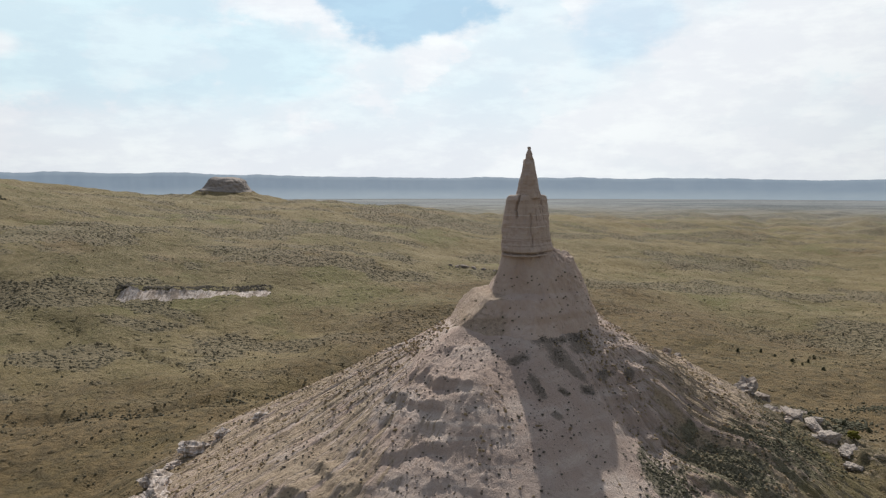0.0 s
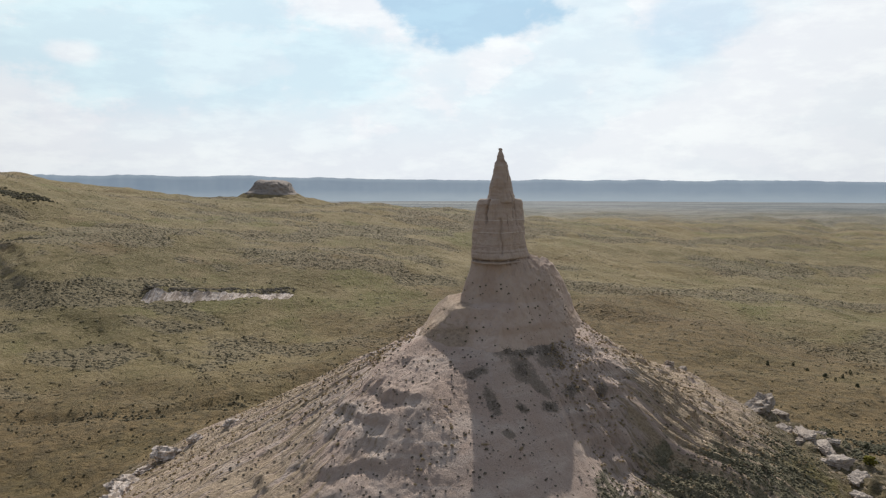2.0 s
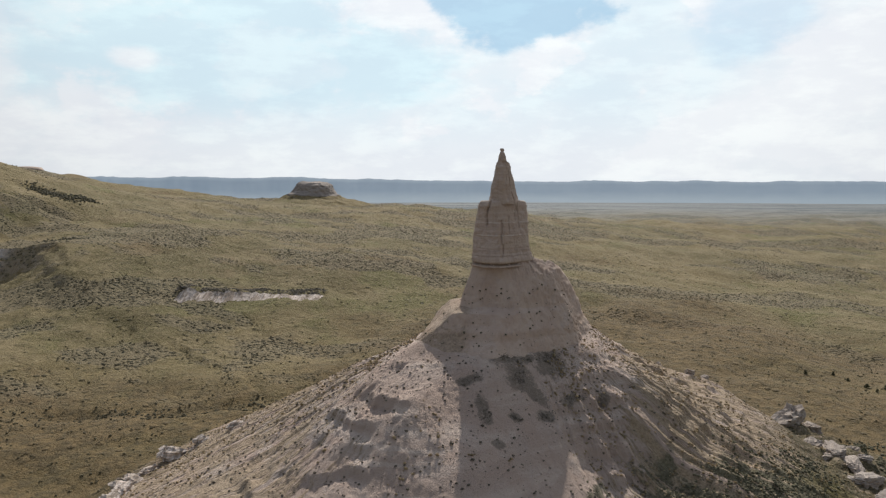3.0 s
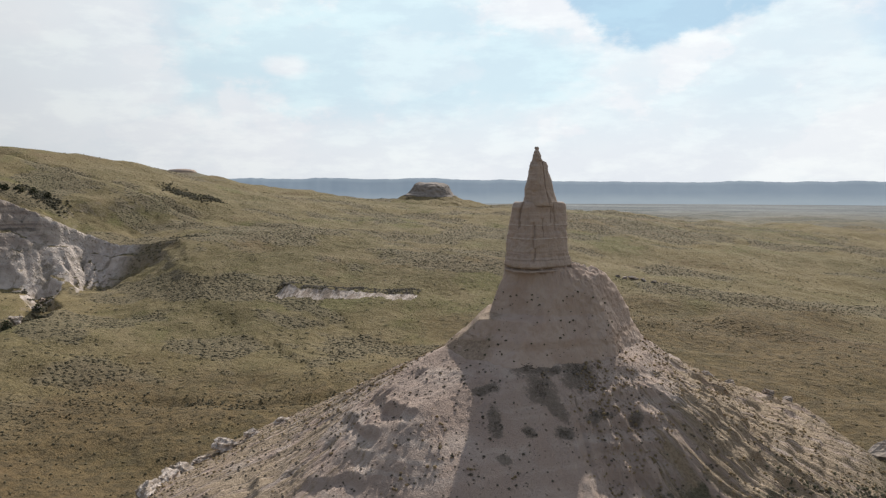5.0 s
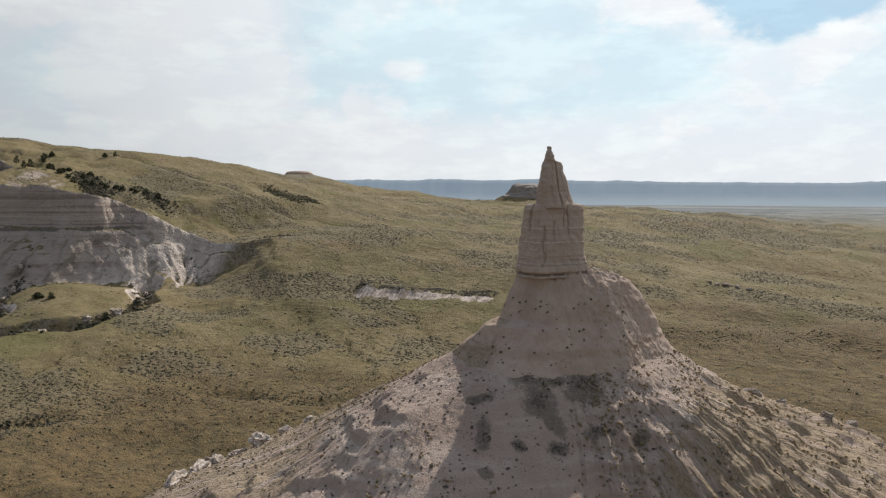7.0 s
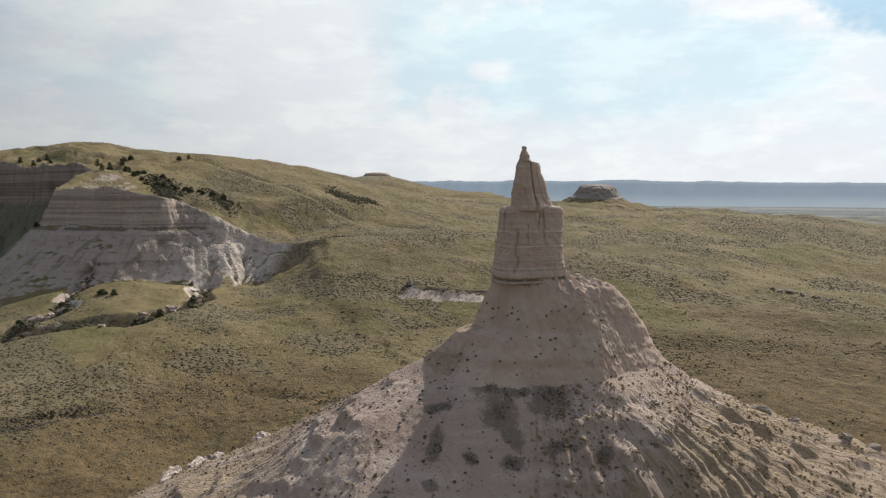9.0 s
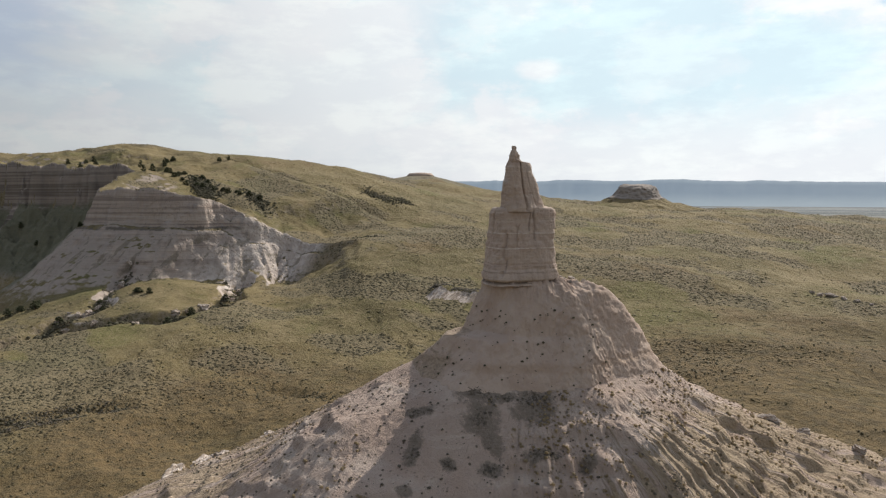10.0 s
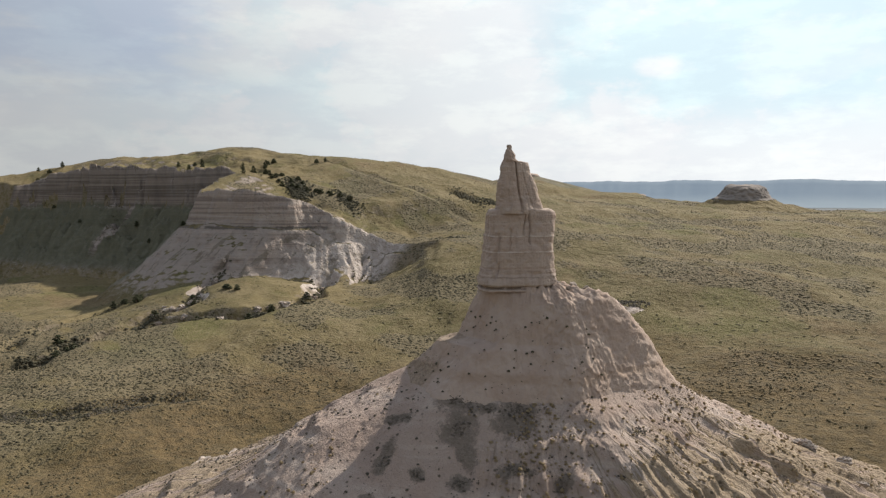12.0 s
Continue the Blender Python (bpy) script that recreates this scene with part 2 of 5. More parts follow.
def debris(n, p, g):
    blot = n.noise(p, 0.16, 6.0, 0.62)
    rills = n.noise(p, 0.7, 6.0, 0.66)
    grain = n.noise(p, 2.4, 6.0, 0.72)
    x, y, z = n.sep(p)
    spread = n.math("ARCTAN2", n.math("SUBTRACT", y, AXIS_Y), n.math("SUBTRACT", x, AXIS_X))

    def downhill(across, along_z, detail, rough):
        """Streaks that run down the cone."""
        v = n.put("ShaderNodeCombineXYZ", X=n.math("MULTIPLY", spread, across), Y=n.math("MULTIPLY", z, along_z), Z=0.0).outputs[0]
        return n.noise(n.mix(0.12, v, n.put("ShaderNodeTexNoise", Vector=p, Scale=0.5).outputs["Color"], "ADD"), 1.0, detail, rough)

    streak = downhill(22.0, 0.16, 5.0, 0.62)
    fine_streak = downhill(75.0, 0.32, 4.0, 0.62)
    # beds of pinker and paler clay, nearly level
    beds = n.noise(n.put("ShaderNodeCombineXYZ", X=n.math("MULTIPLY", x, 0.03), Y=n.math("MULTIPLY", y, 0.03), Z=n.math("ADD", n.math("MULTIPLY", z, 0.55), n.math("MULTIPLY", blot, 0.9))).outputs[0], 1.0, 4.0, 0.6)
    col = n.mix(n.ramp(blot, 0.36, 0.62), (0.395, 0.30, 0.245), (0.455, 0.37, 0.315))
    col = n.mix(n.math("MULTIPLY", n.ramp(beds, 0.44, 0.60), 0.55), col, (0.345, 0.262, 0.215))
    col = n.mix(n.math("MULTIPLY", n.ramp(beds, 0.42, 0.34), 0.5), col, (0.50, 0.42, 0.365))
    col = n.mix(n.math("MULTIPLY", n.ramp(grain, 0.55, 0.75), 0.35), col, (0.27, 0.205, 0.165))
    # dry grass in runs down the western and eastern flanks, in thin patches elsewhere
    flank = n.math("MAXIMUM", n.ramp(x, 6.0, -16.0), n.math("MULTIPLY", n.ramp(x, 30.0, 46.0), 1.15))
    want = n.math("ADD", n.math("SUBTRACT", n.math("MULTIPLY", flank, 0.19), 0.05), n.math("MULTIPLY", n.math("SUBTRACT", blot, 0.5), 0.25))
    grass = n.ramp(n.math("ADD", n.math("ADD", n.math("MULTIPLY", streak, 0.6), n.math("MULTIPLY", fine_streak, 0.4)), want), 0.56, 0.66)
    straw = n.mix(n.ramp(grain, 0.36, 0.62), (0.225, 0.165, 0.10), (0.37, 0.29, 0.195))
    col = n.mix(n.math("MULTIPLY", grass, 0.8), col, straw)
    pebble = n.put("ShaderNodeTexVoronoi", Vector=n.mix(0.3, p, n.put("ShaderNodeTexNoise", Vector=p, Scale=1.5).outputs["Color"], "ADD"), Scale=0.9).outputs["Distance"]
    tuft = n.math("MULTIPLY", n.ramp(pebble, 0.24, 0.10), n.ramp(n.noise(p, 0.2, 4.0, 0.6), 0.42, 0.54))
    col = n.mix(n.math("MULTIPLY", tuft, 0.8), col, (0.075, 0.062, 0.042))
    # dark matted growth below the pedestal

    def ovals(places):
        best = None
        for cx, cy, rx, ry, turn in places:
            c, k = math.cos(radians(turn)), math.sin(radians(turn))
            dx, dy = n.math("SUBTRACT", x, cx), n.math("SUBTRACT", y, cy)
            u = n.math("ADD", n.math("MULTIPLY", dx, c / rx), n.math("MULTIPLY", dy, k / rx))
            v = n.math("ADD", n.math("MULTIPLY", dx, -k / ry), n.math("MULTIPLY", dy, c / ry))
            q = n.math("ADD", n.math("MULTIPLY", u, u), n.math("MULTIPLY", v, v))
            best = q if best is None else n.math("MINIMUM", best, q)
        return best

    mat = ovals(((18.2, 128.0, 3.2, 2.0, 30), (20.5, 125.6, 2.4, 1.7, 60), (25.0, 131.6, 3.0, 2.3, 45), (21.8, 129.9, 2.4, 0.6, 40), (12.8, 121.8, 2.2, 0.9, 20), (15.6, 117.0, 1.0, 2.4, 20), (20.3, 118.6, 1.1, 0.8, 20), (24.9, 121.6, 1.5, 0.9, 35), (29.2, 127.0, 2.4, 0.8, 40), (34.2, 130.2, 1.2, 0.8, 45), (22.6, 124.8, 1.2, 2.6, 60), (18.3, 112.4, 1.0, 0.7, 30)))
    mat = n.ramp(n.math("ADD", mat, n.math("MULTIPLY", n.math("SUBTRACT", n.mix(0.45, rills, grain), 0.5), 7.0)), 1.7, 0.5)
    col = n.mix(n.math("MULTIPLY", mat, 0.68), col, n.mix(n.ramp(grain, 0.4, 0.6), (0.16, 0.135, 0.108), (0.085, 0.075, 0.058)))
    # green brush mats in the eastern hollow, parted by bare ridges
    green = ovals(((35.0, 107.0, 5.0, 8.0, 0), (47.0, 115.0, 8.0, 11.0, 30), (58.0, 123.0, 11.0, 8.0, 40), (70.0, 133.0, 12.0, 8.0, 40)))
    wide = n.noise(p, 0.22, 5.0, 0.65)
    fold = n.noise(n.put("ShaderNodeCombineXYZ", X=n.math("MULTIPLY", spread, 9.0), Y=n.math("MULTIPLY", z, 0.05), Z=0.0).outputs[0], 1.0, 3.0, 0.5)
    ridge = n.ramp(n.math("ABSOLUTE", n.math("SUBTRACT", n.math("ADD", fold, n.math("MULTIPLY", n.math("SUBTRACT", wide, 0.5), 0.12)), 0.5)), 0.012, 0.035)
    green = n.ramp(n.math("ADD", green, n.math("MULTIPLY", n.math("SUBTRACT", wide, 0.5), 4.0)), 1.3, 0.7)
    col = n.mix(n.math("MULTIPLY", n.math("MULTIPLY", green, ridge), 0.85), col, n.mix(n.ramp(grain, 0.38, 0.62), (0.085, 0.083, 0.052), (0.165, 0.15, 0.10)))
    # at the foot the earth gives way to turf
    west = n.ramp(n.sep(p)[0], 10.0, -30.0)
    turf = n.ramp(n.math("ADD", n.math("ADD", z, n.math("MULTIPLY", west, 6.0)), n.math("MULTIPLY", blot, 16.0)), 27.0, 18.0)
    arc = n.ramp(n.math("ADD", ovals(((90.0, 178.0, 13.0, 36.0, 0.0), (72.0, 168.0, 16.0, 12.0, 50.0))), n.math("MULTIPLY", n.math("SUBTRACT", wide, 0.5), 3.0)), 1.3, 0.6)
    rough_ground = n.mix(n.ramp(rills, 0.50, 0.66), n.mix(n.ramp(grain, 0.4, 0.6), (0.075, 0.066, 0.038), (0.14, 0.11, 0.066)), (0.29, 0.23, 0.17))
    col = n.mix(turf, col, n.mix(arc, prairie(n, p, g)[0], rough_ground))
    crumb = n.noise(p, 5.5, 4.0, 0.7)
    h = n.math("ADD", n.math("ADD", n.math("MULTIPLY", rills, 0.5), n.math("MULTIPLY", grain, 0.8)), n.math("ADD", n.math("ADD", n.math("MULTIPLY", crumb, 0.25), n.math("MULTIPLY", n.math("MULTIPLY", fine_streak, flank), 0.8)), n.math("MULTIPLY", n.math("ADD", tuft, grass), 0.4)))
    return col, (h, 1.0, 0.35)


def foliage(a, b):
    def build(n, p, g):
        c = n.mix(n.noise(p, 1.6, 4.0, 0.7), a, b)
        c = n.mix(n.math("MULTIPLY", g.outputs["Random Per Island"], 0.55), c, tuple(0.75 * v for v in b))
        return c, (n.noise(p, 6.0, 4.0, 0.7), 1.0, 0.25)
    return build


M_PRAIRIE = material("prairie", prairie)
M_CLAY = material("clay_rock", clay)
def shaft_clay(n, p, g):
    col, bump = clay(n, p, g)
    z = n.math("ADD", n.sep(p)[2], n.math("MULTIPLY", n.math("SUBTRACT", n.noise(p, 0.5, 3.0, 0.6), 0.5), 0.35))
    ok = n.ramp(n.noise(p, 0.9, 3.0, 0.6), 0.36, 0.5)
    for h, w, tone, k in ((59.4, 0.11, (0.56, 0.48, 0.42), 0.75), (57.2, 0.10, (0.56, 0.48, 0.42), 0.75), (61.5, 0.06, (0.5, 0.43, 0.37), 0.4), (52.1, 0.26, (0.15, 0.115, 0.09), 0.75), (53.6, 0.12, (0.2, 0.15, 0.12), 0.5), (54.5, 0.1, (0.2, 0.15, 0.12), 0.4)):
        line = n.ramp(n.math("ABSOLUTE", n.math("SUBTRACT", z, h)), w, w * 0.4)
        col = n.mix(n.math("MULTIPLY", n.math("MULTIPLY", line, ok), k), col, tone)
    return col, bump


M_SHAFT = material("shaft_rock", shaft_clay)


def skirt_clay(n, p, g):
    """Smooth weathered clay with faint upright stains and one browner bed near its foot."""
    z = n.sep(p)[2]
    blot = n.noise(p, 0.22, 6.0, 0.62)
    runs = n.noise(p, 1.0, 5.0, 0.6, (0.9, 0.9, 0.08))
    grain = n.noise(p, 3.5, 6.0, 0.7)
    crumb = n.noise(p, 1.3, 5.0, 0.65)
    col = n.mix(n.ramp(blot, 0.38, 0.62), (0.40, 0.305, 0.248), (0.445, 0.352, 0.292))
    col = n.mix(n.math("MULTIPLY", n.ramp(runs, 0.52, 0.70), 0.4), col, (0.33, 0.24, 0.18))
    col = n.mix(n.math("MULTIPLY", n.ramp(grain, 0.55, 0.8), 0.3), col, (0.29, 0.22, 0.18))
    bed = n.ramp(n.math("ABSOLUTE", n.math("SUBTRACT", n.math("ADD", z, n.math("MULTIPLY", crumb, 0.9)), 41.0)), 0.9, 0.2)
    col = n.mix(n.math("MULTIPLY", bed, 0.32), col, (0.30, 0.205, 0.135))
    # dry grass holds the sloping western shoulder
    up = n.sep(g.outputs["Normal"])[2]
    turf = n.math("MULTIPLY", n.ramp(n.math("ADD", up, n.math("MULTIPLY", n.math("SUBTRACT", crumb, 0.5), 0.4)), 0.52, 0.64), n.ramp(n.sep(p)[0], 12.5, 10.5))
    col = n.mix(n.math("MULTIPLY", turf, 0.5), col, n.mix(n.ramp(n.noise(p, 1.6, 5.0, 0.7), 0.4, 0.6), (0.18, 0.132, 0.08), (0.36, 0.28, 0.19)))
    h = n.math("ADD", n.math("MULTIPLY", crumb, 0.5), n.math("ADD", n.math("MULTIPLY", grain, n.math("ADD", 0.4, turf)), n.math("MULTIPLY", runs, 0.25)))
    return col, (h, 0.9, 0.25)


M_SKIRT = material("skirt_clay", skirt_clay)
M_DEBRIS = material("debris_slope", debris)
def chalk(n, p, g):
    flutes = n.noise(p, 1.0, 5.0, 0.7, (0.75, 0.12, 0.2))
    blot = n.noise(p, 0.9, 5.0, 0.65)
    col = n.mix(n.ramp(blot, 0.4, 0.62), (0.58, 0.50, 0.445), (0.43, 0.36, 0.305))
    col = n.mix(n.math("MULTIPLY", n.ramp(flutes, 0.46, 0.55), 0.75), col, (0.23, 0.18, 0.135))
    col = n.mix(n.math("MULTIPLY", n.ramp(n.noise(p, 0.35, 5.0, 0.65), 0.58, 0.64), 0.8), col, (0.14, 0.11, 0.075))
    return col, (n.math("ADD", flutes, n.math("MULTIPLY", blot, 0.5)), 1.0, 0.5)


M_CHALK = material("chalk", chalk)
M_BUTTE = material("butte_rock", lambda n, p, g: clay(n, p, g, (0.25, 0.215, 0.19), (0.31, 0.27, 0.24), (0.15, 0.13, 0.11)))
M_PALE = material("pale_rock", lambda n, p, g: clay(n, p, g, (0.31, 0.26, 0.22), (0.39, 0.335, 0.29), (0.18, 0.14, 0.115)))
M_SAGE = material("sagebrush", foliage((0.125, 0.112, 0.07), (0.225, 0.195, 0.125)), leafy=0.4)
M_BRUSH = material("dark_brush", foliage((0.085, 0.078, 0.052), (0.15, 0.135, 0.092)), leafy=0.3)
M_STRAW = material("straw_grass", foliage((0.31, 0.24, 0.14), (0.47, 0.37, 0.23)), leafy=0.45)
M_DRY = material("dry_brush", foliage((0.12, 0.105, 0.082), (0.20, 0.175, 0.14)), leafy=0.3)
M_HOLLOW = material("green_brush", foliage((0.115, 0.112, 0.073), (0.215, 0.20, 0.135)), leafy=0.3)
M_JUNIPER = material("juniper_leaf", foliage((0.055, 0.062, 0.036), (0.105, 0.11, 0.062)), leafy=0.3)
M_BARK = material("bark", lambda n, p, g: (n.mix(n.noise(p, 8.0), (0.10, 0.075, 0.055), (0.19, 0.15, 0.12)), None))


def bluff_colour(n, p, g):
    rock, (h, s, dist) = clay(n, p, g, (0.315, 0.25, 0.21), (0.40, 0.335, 0.285), (0.20, 0.155, 0.13))
    turf, (h2, s2, d2) = prairie(n, p, g)
    x, y, z = n.sep(p)
    up = n.sep(g.outputs["Normal"])[2]
    patchy = n.noise(p, 0.25, 5.0, 0.6)
    bare = n.math("MULTIPLY", n.ramp(n.math("ADD", up, n.math("MULTIPLY", patchy, 0.07)), 0.93, 0.85), n.ramp(n.math("ADD", z, n.math("MULTIPLY", patchy, 22.0)), 17.0, 25.0))
    bare = n.math("MULTIPLY", bare, n.ramp(n.math("SUBTRACT", y, n.math("MULTIPLY", n.ramp(x, -305.0, -285.0), 24.0)), 316.0, 308.0))
    bare = n.math("MULTIPLY", bare, n.ramp(x, -240.0, -252.0))
    # thin seams of darker and paler clay in the cliff
    seam = n.math("ADD", n.noise(p, 1.0, 3.0, 0.6, (0.006, 0.006, 0.6)), n.math("MULTIPLY", n.math("SUBTRACT", n.noise(p, 0.12, 5.0, 0.6), 0.5), 0.16))
    sheer = n.ramp(up, 0.72, 0.5)
    rock = n.mix(n.math("MULTIPLY", n.math("SUBTRACT", 1.0, sheer), 0.7), rock, n.mix(patchy, (0.27, 0.225, 0.195), (0.37, 0.318, 0.28)))
    rock = n.mix(n.math("MULTIPLY", n.math("MULTIPLY", n.ramp(seam, 0.52, 0.60), sheer), 0.65), rock, (0.19, 0.15, 0.13))
    rock = n.mix(n.math("MULTIPLY", n.math("MULTIPLY", n.ramp(seam, 0.44, 0.36), sheer), 0.5), rock, (0.43, 0.37, 0.325))
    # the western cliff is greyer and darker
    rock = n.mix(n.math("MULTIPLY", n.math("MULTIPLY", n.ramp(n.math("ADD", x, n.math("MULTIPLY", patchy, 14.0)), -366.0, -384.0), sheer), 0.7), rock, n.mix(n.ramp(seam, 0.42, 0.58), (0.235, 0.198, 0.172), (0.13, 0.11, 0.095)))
    # one dark weak bed under the cliff
    weak = n.ramp(n.math("ABSOLUTE", n.math("SUBTRACT", n.math("ADD", z, n.math("MULTIPLY", patchy, 3.0)), 46.5)), 1.3, 0.5)
    rock = n.mix(n.math("MULTIPLY", n.math("MULTIPLY", weak, n.ramp(n.noise(p, 0.06, 4.0, 0.6), 0.40, 0.52)), 0.8), rock, (0.10, 0.085, 0.07))
    # the eastern end is chalkier, and painted paler still to look sunlit
    rock = n.mix(n.math("MULTIPLY", n.ramp(x, -292.0, -272.0), 0.75), rock, n.mix(n.ramp(patchy, 0.4, 0.6), (0.44, 0.375, 0.33), (0.58, 0.51, 0.46)))
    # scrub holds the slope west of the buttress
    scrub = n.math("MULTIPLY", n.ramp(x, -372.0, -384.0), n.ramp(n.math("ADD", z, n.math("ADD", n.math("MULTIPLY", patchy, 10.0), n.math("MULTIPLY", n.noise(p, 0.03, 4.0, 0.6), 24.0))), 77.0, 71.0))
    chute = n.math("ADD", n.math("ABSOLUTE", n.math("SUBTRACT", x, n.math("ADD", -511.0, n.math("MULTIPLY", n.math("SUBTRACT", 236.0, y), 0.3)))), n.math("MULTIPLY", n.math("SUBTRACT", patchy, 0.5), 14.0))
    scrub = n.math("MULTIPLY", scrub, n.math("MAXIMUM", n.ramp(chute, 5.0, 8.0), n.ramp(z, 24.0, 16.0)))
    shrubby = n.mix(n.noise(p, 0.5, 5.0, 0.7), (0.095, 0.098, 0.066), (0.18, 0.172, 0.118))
    # grass wedges between the ribs of the apron
    wedge = n.math("MULTIPLY", n.ramp(n.noise(p, 1.0, 4.0, 0.6, (0.22, 0.05, 0.06)), 0.56, 0.62), n.ramp(z, 46.0, 38.0))
    rock = n.mix(n.math("MULTIPLY", wedge, 0.45), rock, (0.10, 0.085, 0.05))
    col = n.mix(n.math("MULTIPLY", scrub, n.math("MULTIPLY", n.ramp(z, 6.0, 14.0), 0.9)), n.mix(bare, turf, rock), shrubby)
    return col, (n.math("ADD", h, h2), 0.8, 0.4)


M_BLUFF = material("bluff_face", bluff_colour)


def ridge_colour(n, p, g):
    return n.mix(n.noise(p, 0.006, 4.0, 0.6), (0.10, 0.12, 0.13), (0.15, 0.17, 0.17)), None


# ---- relief ----
def lattice(ix, iy, iz):
    """A pseudo-random number from -1 to 1 for every lattice point."""
    v = (ix.astype(np.int64) * 374761393 + iy.astype(np.int64) * 668265263 + iz.astype(np.int64) * 2147483647) & 0xFFFFFFFF
    v = ((v ^ (v >> 13)) * 1274126177) & 0xFFFFFFFF
    return ((v ^ (v >> 16)) & 0xFFFF) / 32767.5 - 1.0


def value3(x, y, z):
    fx, fy, fz = np.floor(x), np.floor(y), np.floor(z)
    u, v, w = x - fx, y - fy, z - fz
    u, v, w = (t * t * (3 - 2 * t) for t in (u, v, w))
    out = 0
    for i in (0, 1):
        for j in (0, 1):
            for k in (0, 1):
                out = out + lattice(fx + i, fy + j, fz + k) * (u if i else 1 - u) * (v if j else 1 - v) * (w if k else 1 - w)
    return out


def fbm(x, y, z=0.0, octaves=4, gain=0.5):
    x, y, z = np.broadcast_arrays(np.asarray(x, float), y, z)
    out, amp, f = 0.0, 1.0, 1.0
    for o in range(octaves):
        out = out + amp * value3(x * f + 17.3 * o, y * f - 9.1 * o, z * f + 4.7 * o)
        amp, f = amp * gain, f * 2.03
    return out


def smooth(t):
    t = np.clip(t, 0, 1)
    return t * t * (3 - 2 * t)


# rolling hills: x, y, spread, rise
HILLS = [(-440, 330, 70, 2.3), (-560, 330, 140, 26.7), (-390, 420, 100, 32.8), (-270, 430, 90, 1.1), (-180, 320, 80, 16.9), (-300, 640, 180, -0.1), (-150, 560, 160, 19.9), (-650, 600, 250, 41.8), (-10, 420, 120, 6.0), (-60, 720, 200, 20.6), (-520, 950, 300, 53.9), (150, 480, 140, -5.9), (120, 850, 250, 15.8), (-330, 260, 70, 7.3), (-480, 200, 80, 25.7), (-640, 180, 120, 18.6), (-200, 900, 220, -12.8), (400, 600, 250, 1.3), (60, 240, 90, 6.5), (-110, 230, 80, -11.4), (-850, 300, 250, 58.9), (-525, 340, 55, 10.8), (-380, 470, 55, 5.1)]
FLATS = [(-252, 284, 34, 7.4), (-306, 246, 45, 17.7), (-190, 230, 60, 12.3), (60, 380, 130, -0.5), (-60, 300, 90, 2.1), (-130, 190, 50, -7.4), (-100, 250, 90, 3.0), (100, 240, 120, 5.6), (-450, 220, 90, 1.5), (-510, 212, 60, 5.9)]
# the bluff's edge: x, y, height of the edge, height of the bench under the cliff, reach of the apron, hold
RIM = [(-120, 262, 20, 14, 70, 0), (-190, 312, 30, 22, 60, 0), (-226, 340, 36, 32, 50, 0.35), (-243, 337, 36, 32, 40, 0.8), (-257, 332, 36, 31, 40, 1), (-277, 326, 41.5, 34, 44, 1), (-286, 311, 50, 38, 44, 1), (-297, 298, 59, 45, 34, 1), (-307, 282, 64.5, 45.5, 33, 1), (-323, 269, 68, 45.5, 43, 1),
       (-346, 264, 68, 45.5, 56, 1), (-370, 257, 64, 45, 62, 1), (-384, 272, 71, 48, 56, 1), (-404, 300, 79, 52, 62, 1), (-446, 298, 84, 53, 58, 1), (-492, 284, 88.5, 55, 58, 1), (-532, 268, 90, 56, 58, 1), (-580, 250, 88, 56, 58, 1), (-622, 234, 83, 55, 58, 1), (-652, 222, 71, 50, 60, 0.8),
       (-720, 190, 60, 40, 60, 0), (-850, 140, 60, 40, 60, 0), (-1100, 120, 60, 40, 60, 0)]
# the scarp of the pale bank
BANK = [(-138, 302), (-121, 308.5), (-104, 316), (-75, 326)]
GULLIES = [([(-262, 288), (-246, 270), (-224, 250), (-215, 230), (-217, 214), (-234, 200), (-252, 186), (-258, 168), (-256, 151), (-247, 132), (-252, 121), (-275, 60)], 6.0, 5.5),
           ([(-306, 244), (-284, 222), (-262, 206), (-267, 190), (-259, 170)], 5.0, 4.8),
           ([(-322, 205), (-318, 188), (-313, 174), (-304, 147), (-280, 127), (-300, 80)], 3.0, 4.5),
           ([(-146, 158), (-150, 146), (-152, 132), (-158, 116), (-169, 103), (-200, 66)], 2.6, 4.4),
           ([(-17, 258), (-26, 238), (-47, 224), (-65, 212), (-87, 203), (-109, 199), (-150, 196)], 1.4, 3.5)]


def along(line, x, y):
    """Distance from a line of corners, the side (left of its way is positive) and the share of the way."""
    best, side, share = np.full(np.shape(x), 1e9), np.zeros(np.shape(x)), np.zeros(np.shape(x))
    for k in range(len(line) - 1):
        (ax, ay), (bx, by) = line[k][:2], line[k + 1][:2]
        ex, ey = bx - ax, by - ay
        t = np.clip(((x - ax) * ex + (y - ay) * ey) / (ex * ex + ey * ey), 0, 1)
        px, py = x - ax - t * ex, y - ay - t * ey
        dd = np.hypot(px, py)
        near = dd < best - 1e-6
        side = np.where(near, np.sign(ex * (y - ay) - ey * (x - ax)), side)
        share = np.where(near, (k + t) / (len(line) - 1), share)
        best = np.where(near, dd, best)
    return best, side, share


AXIS = (17.5, 142.0)
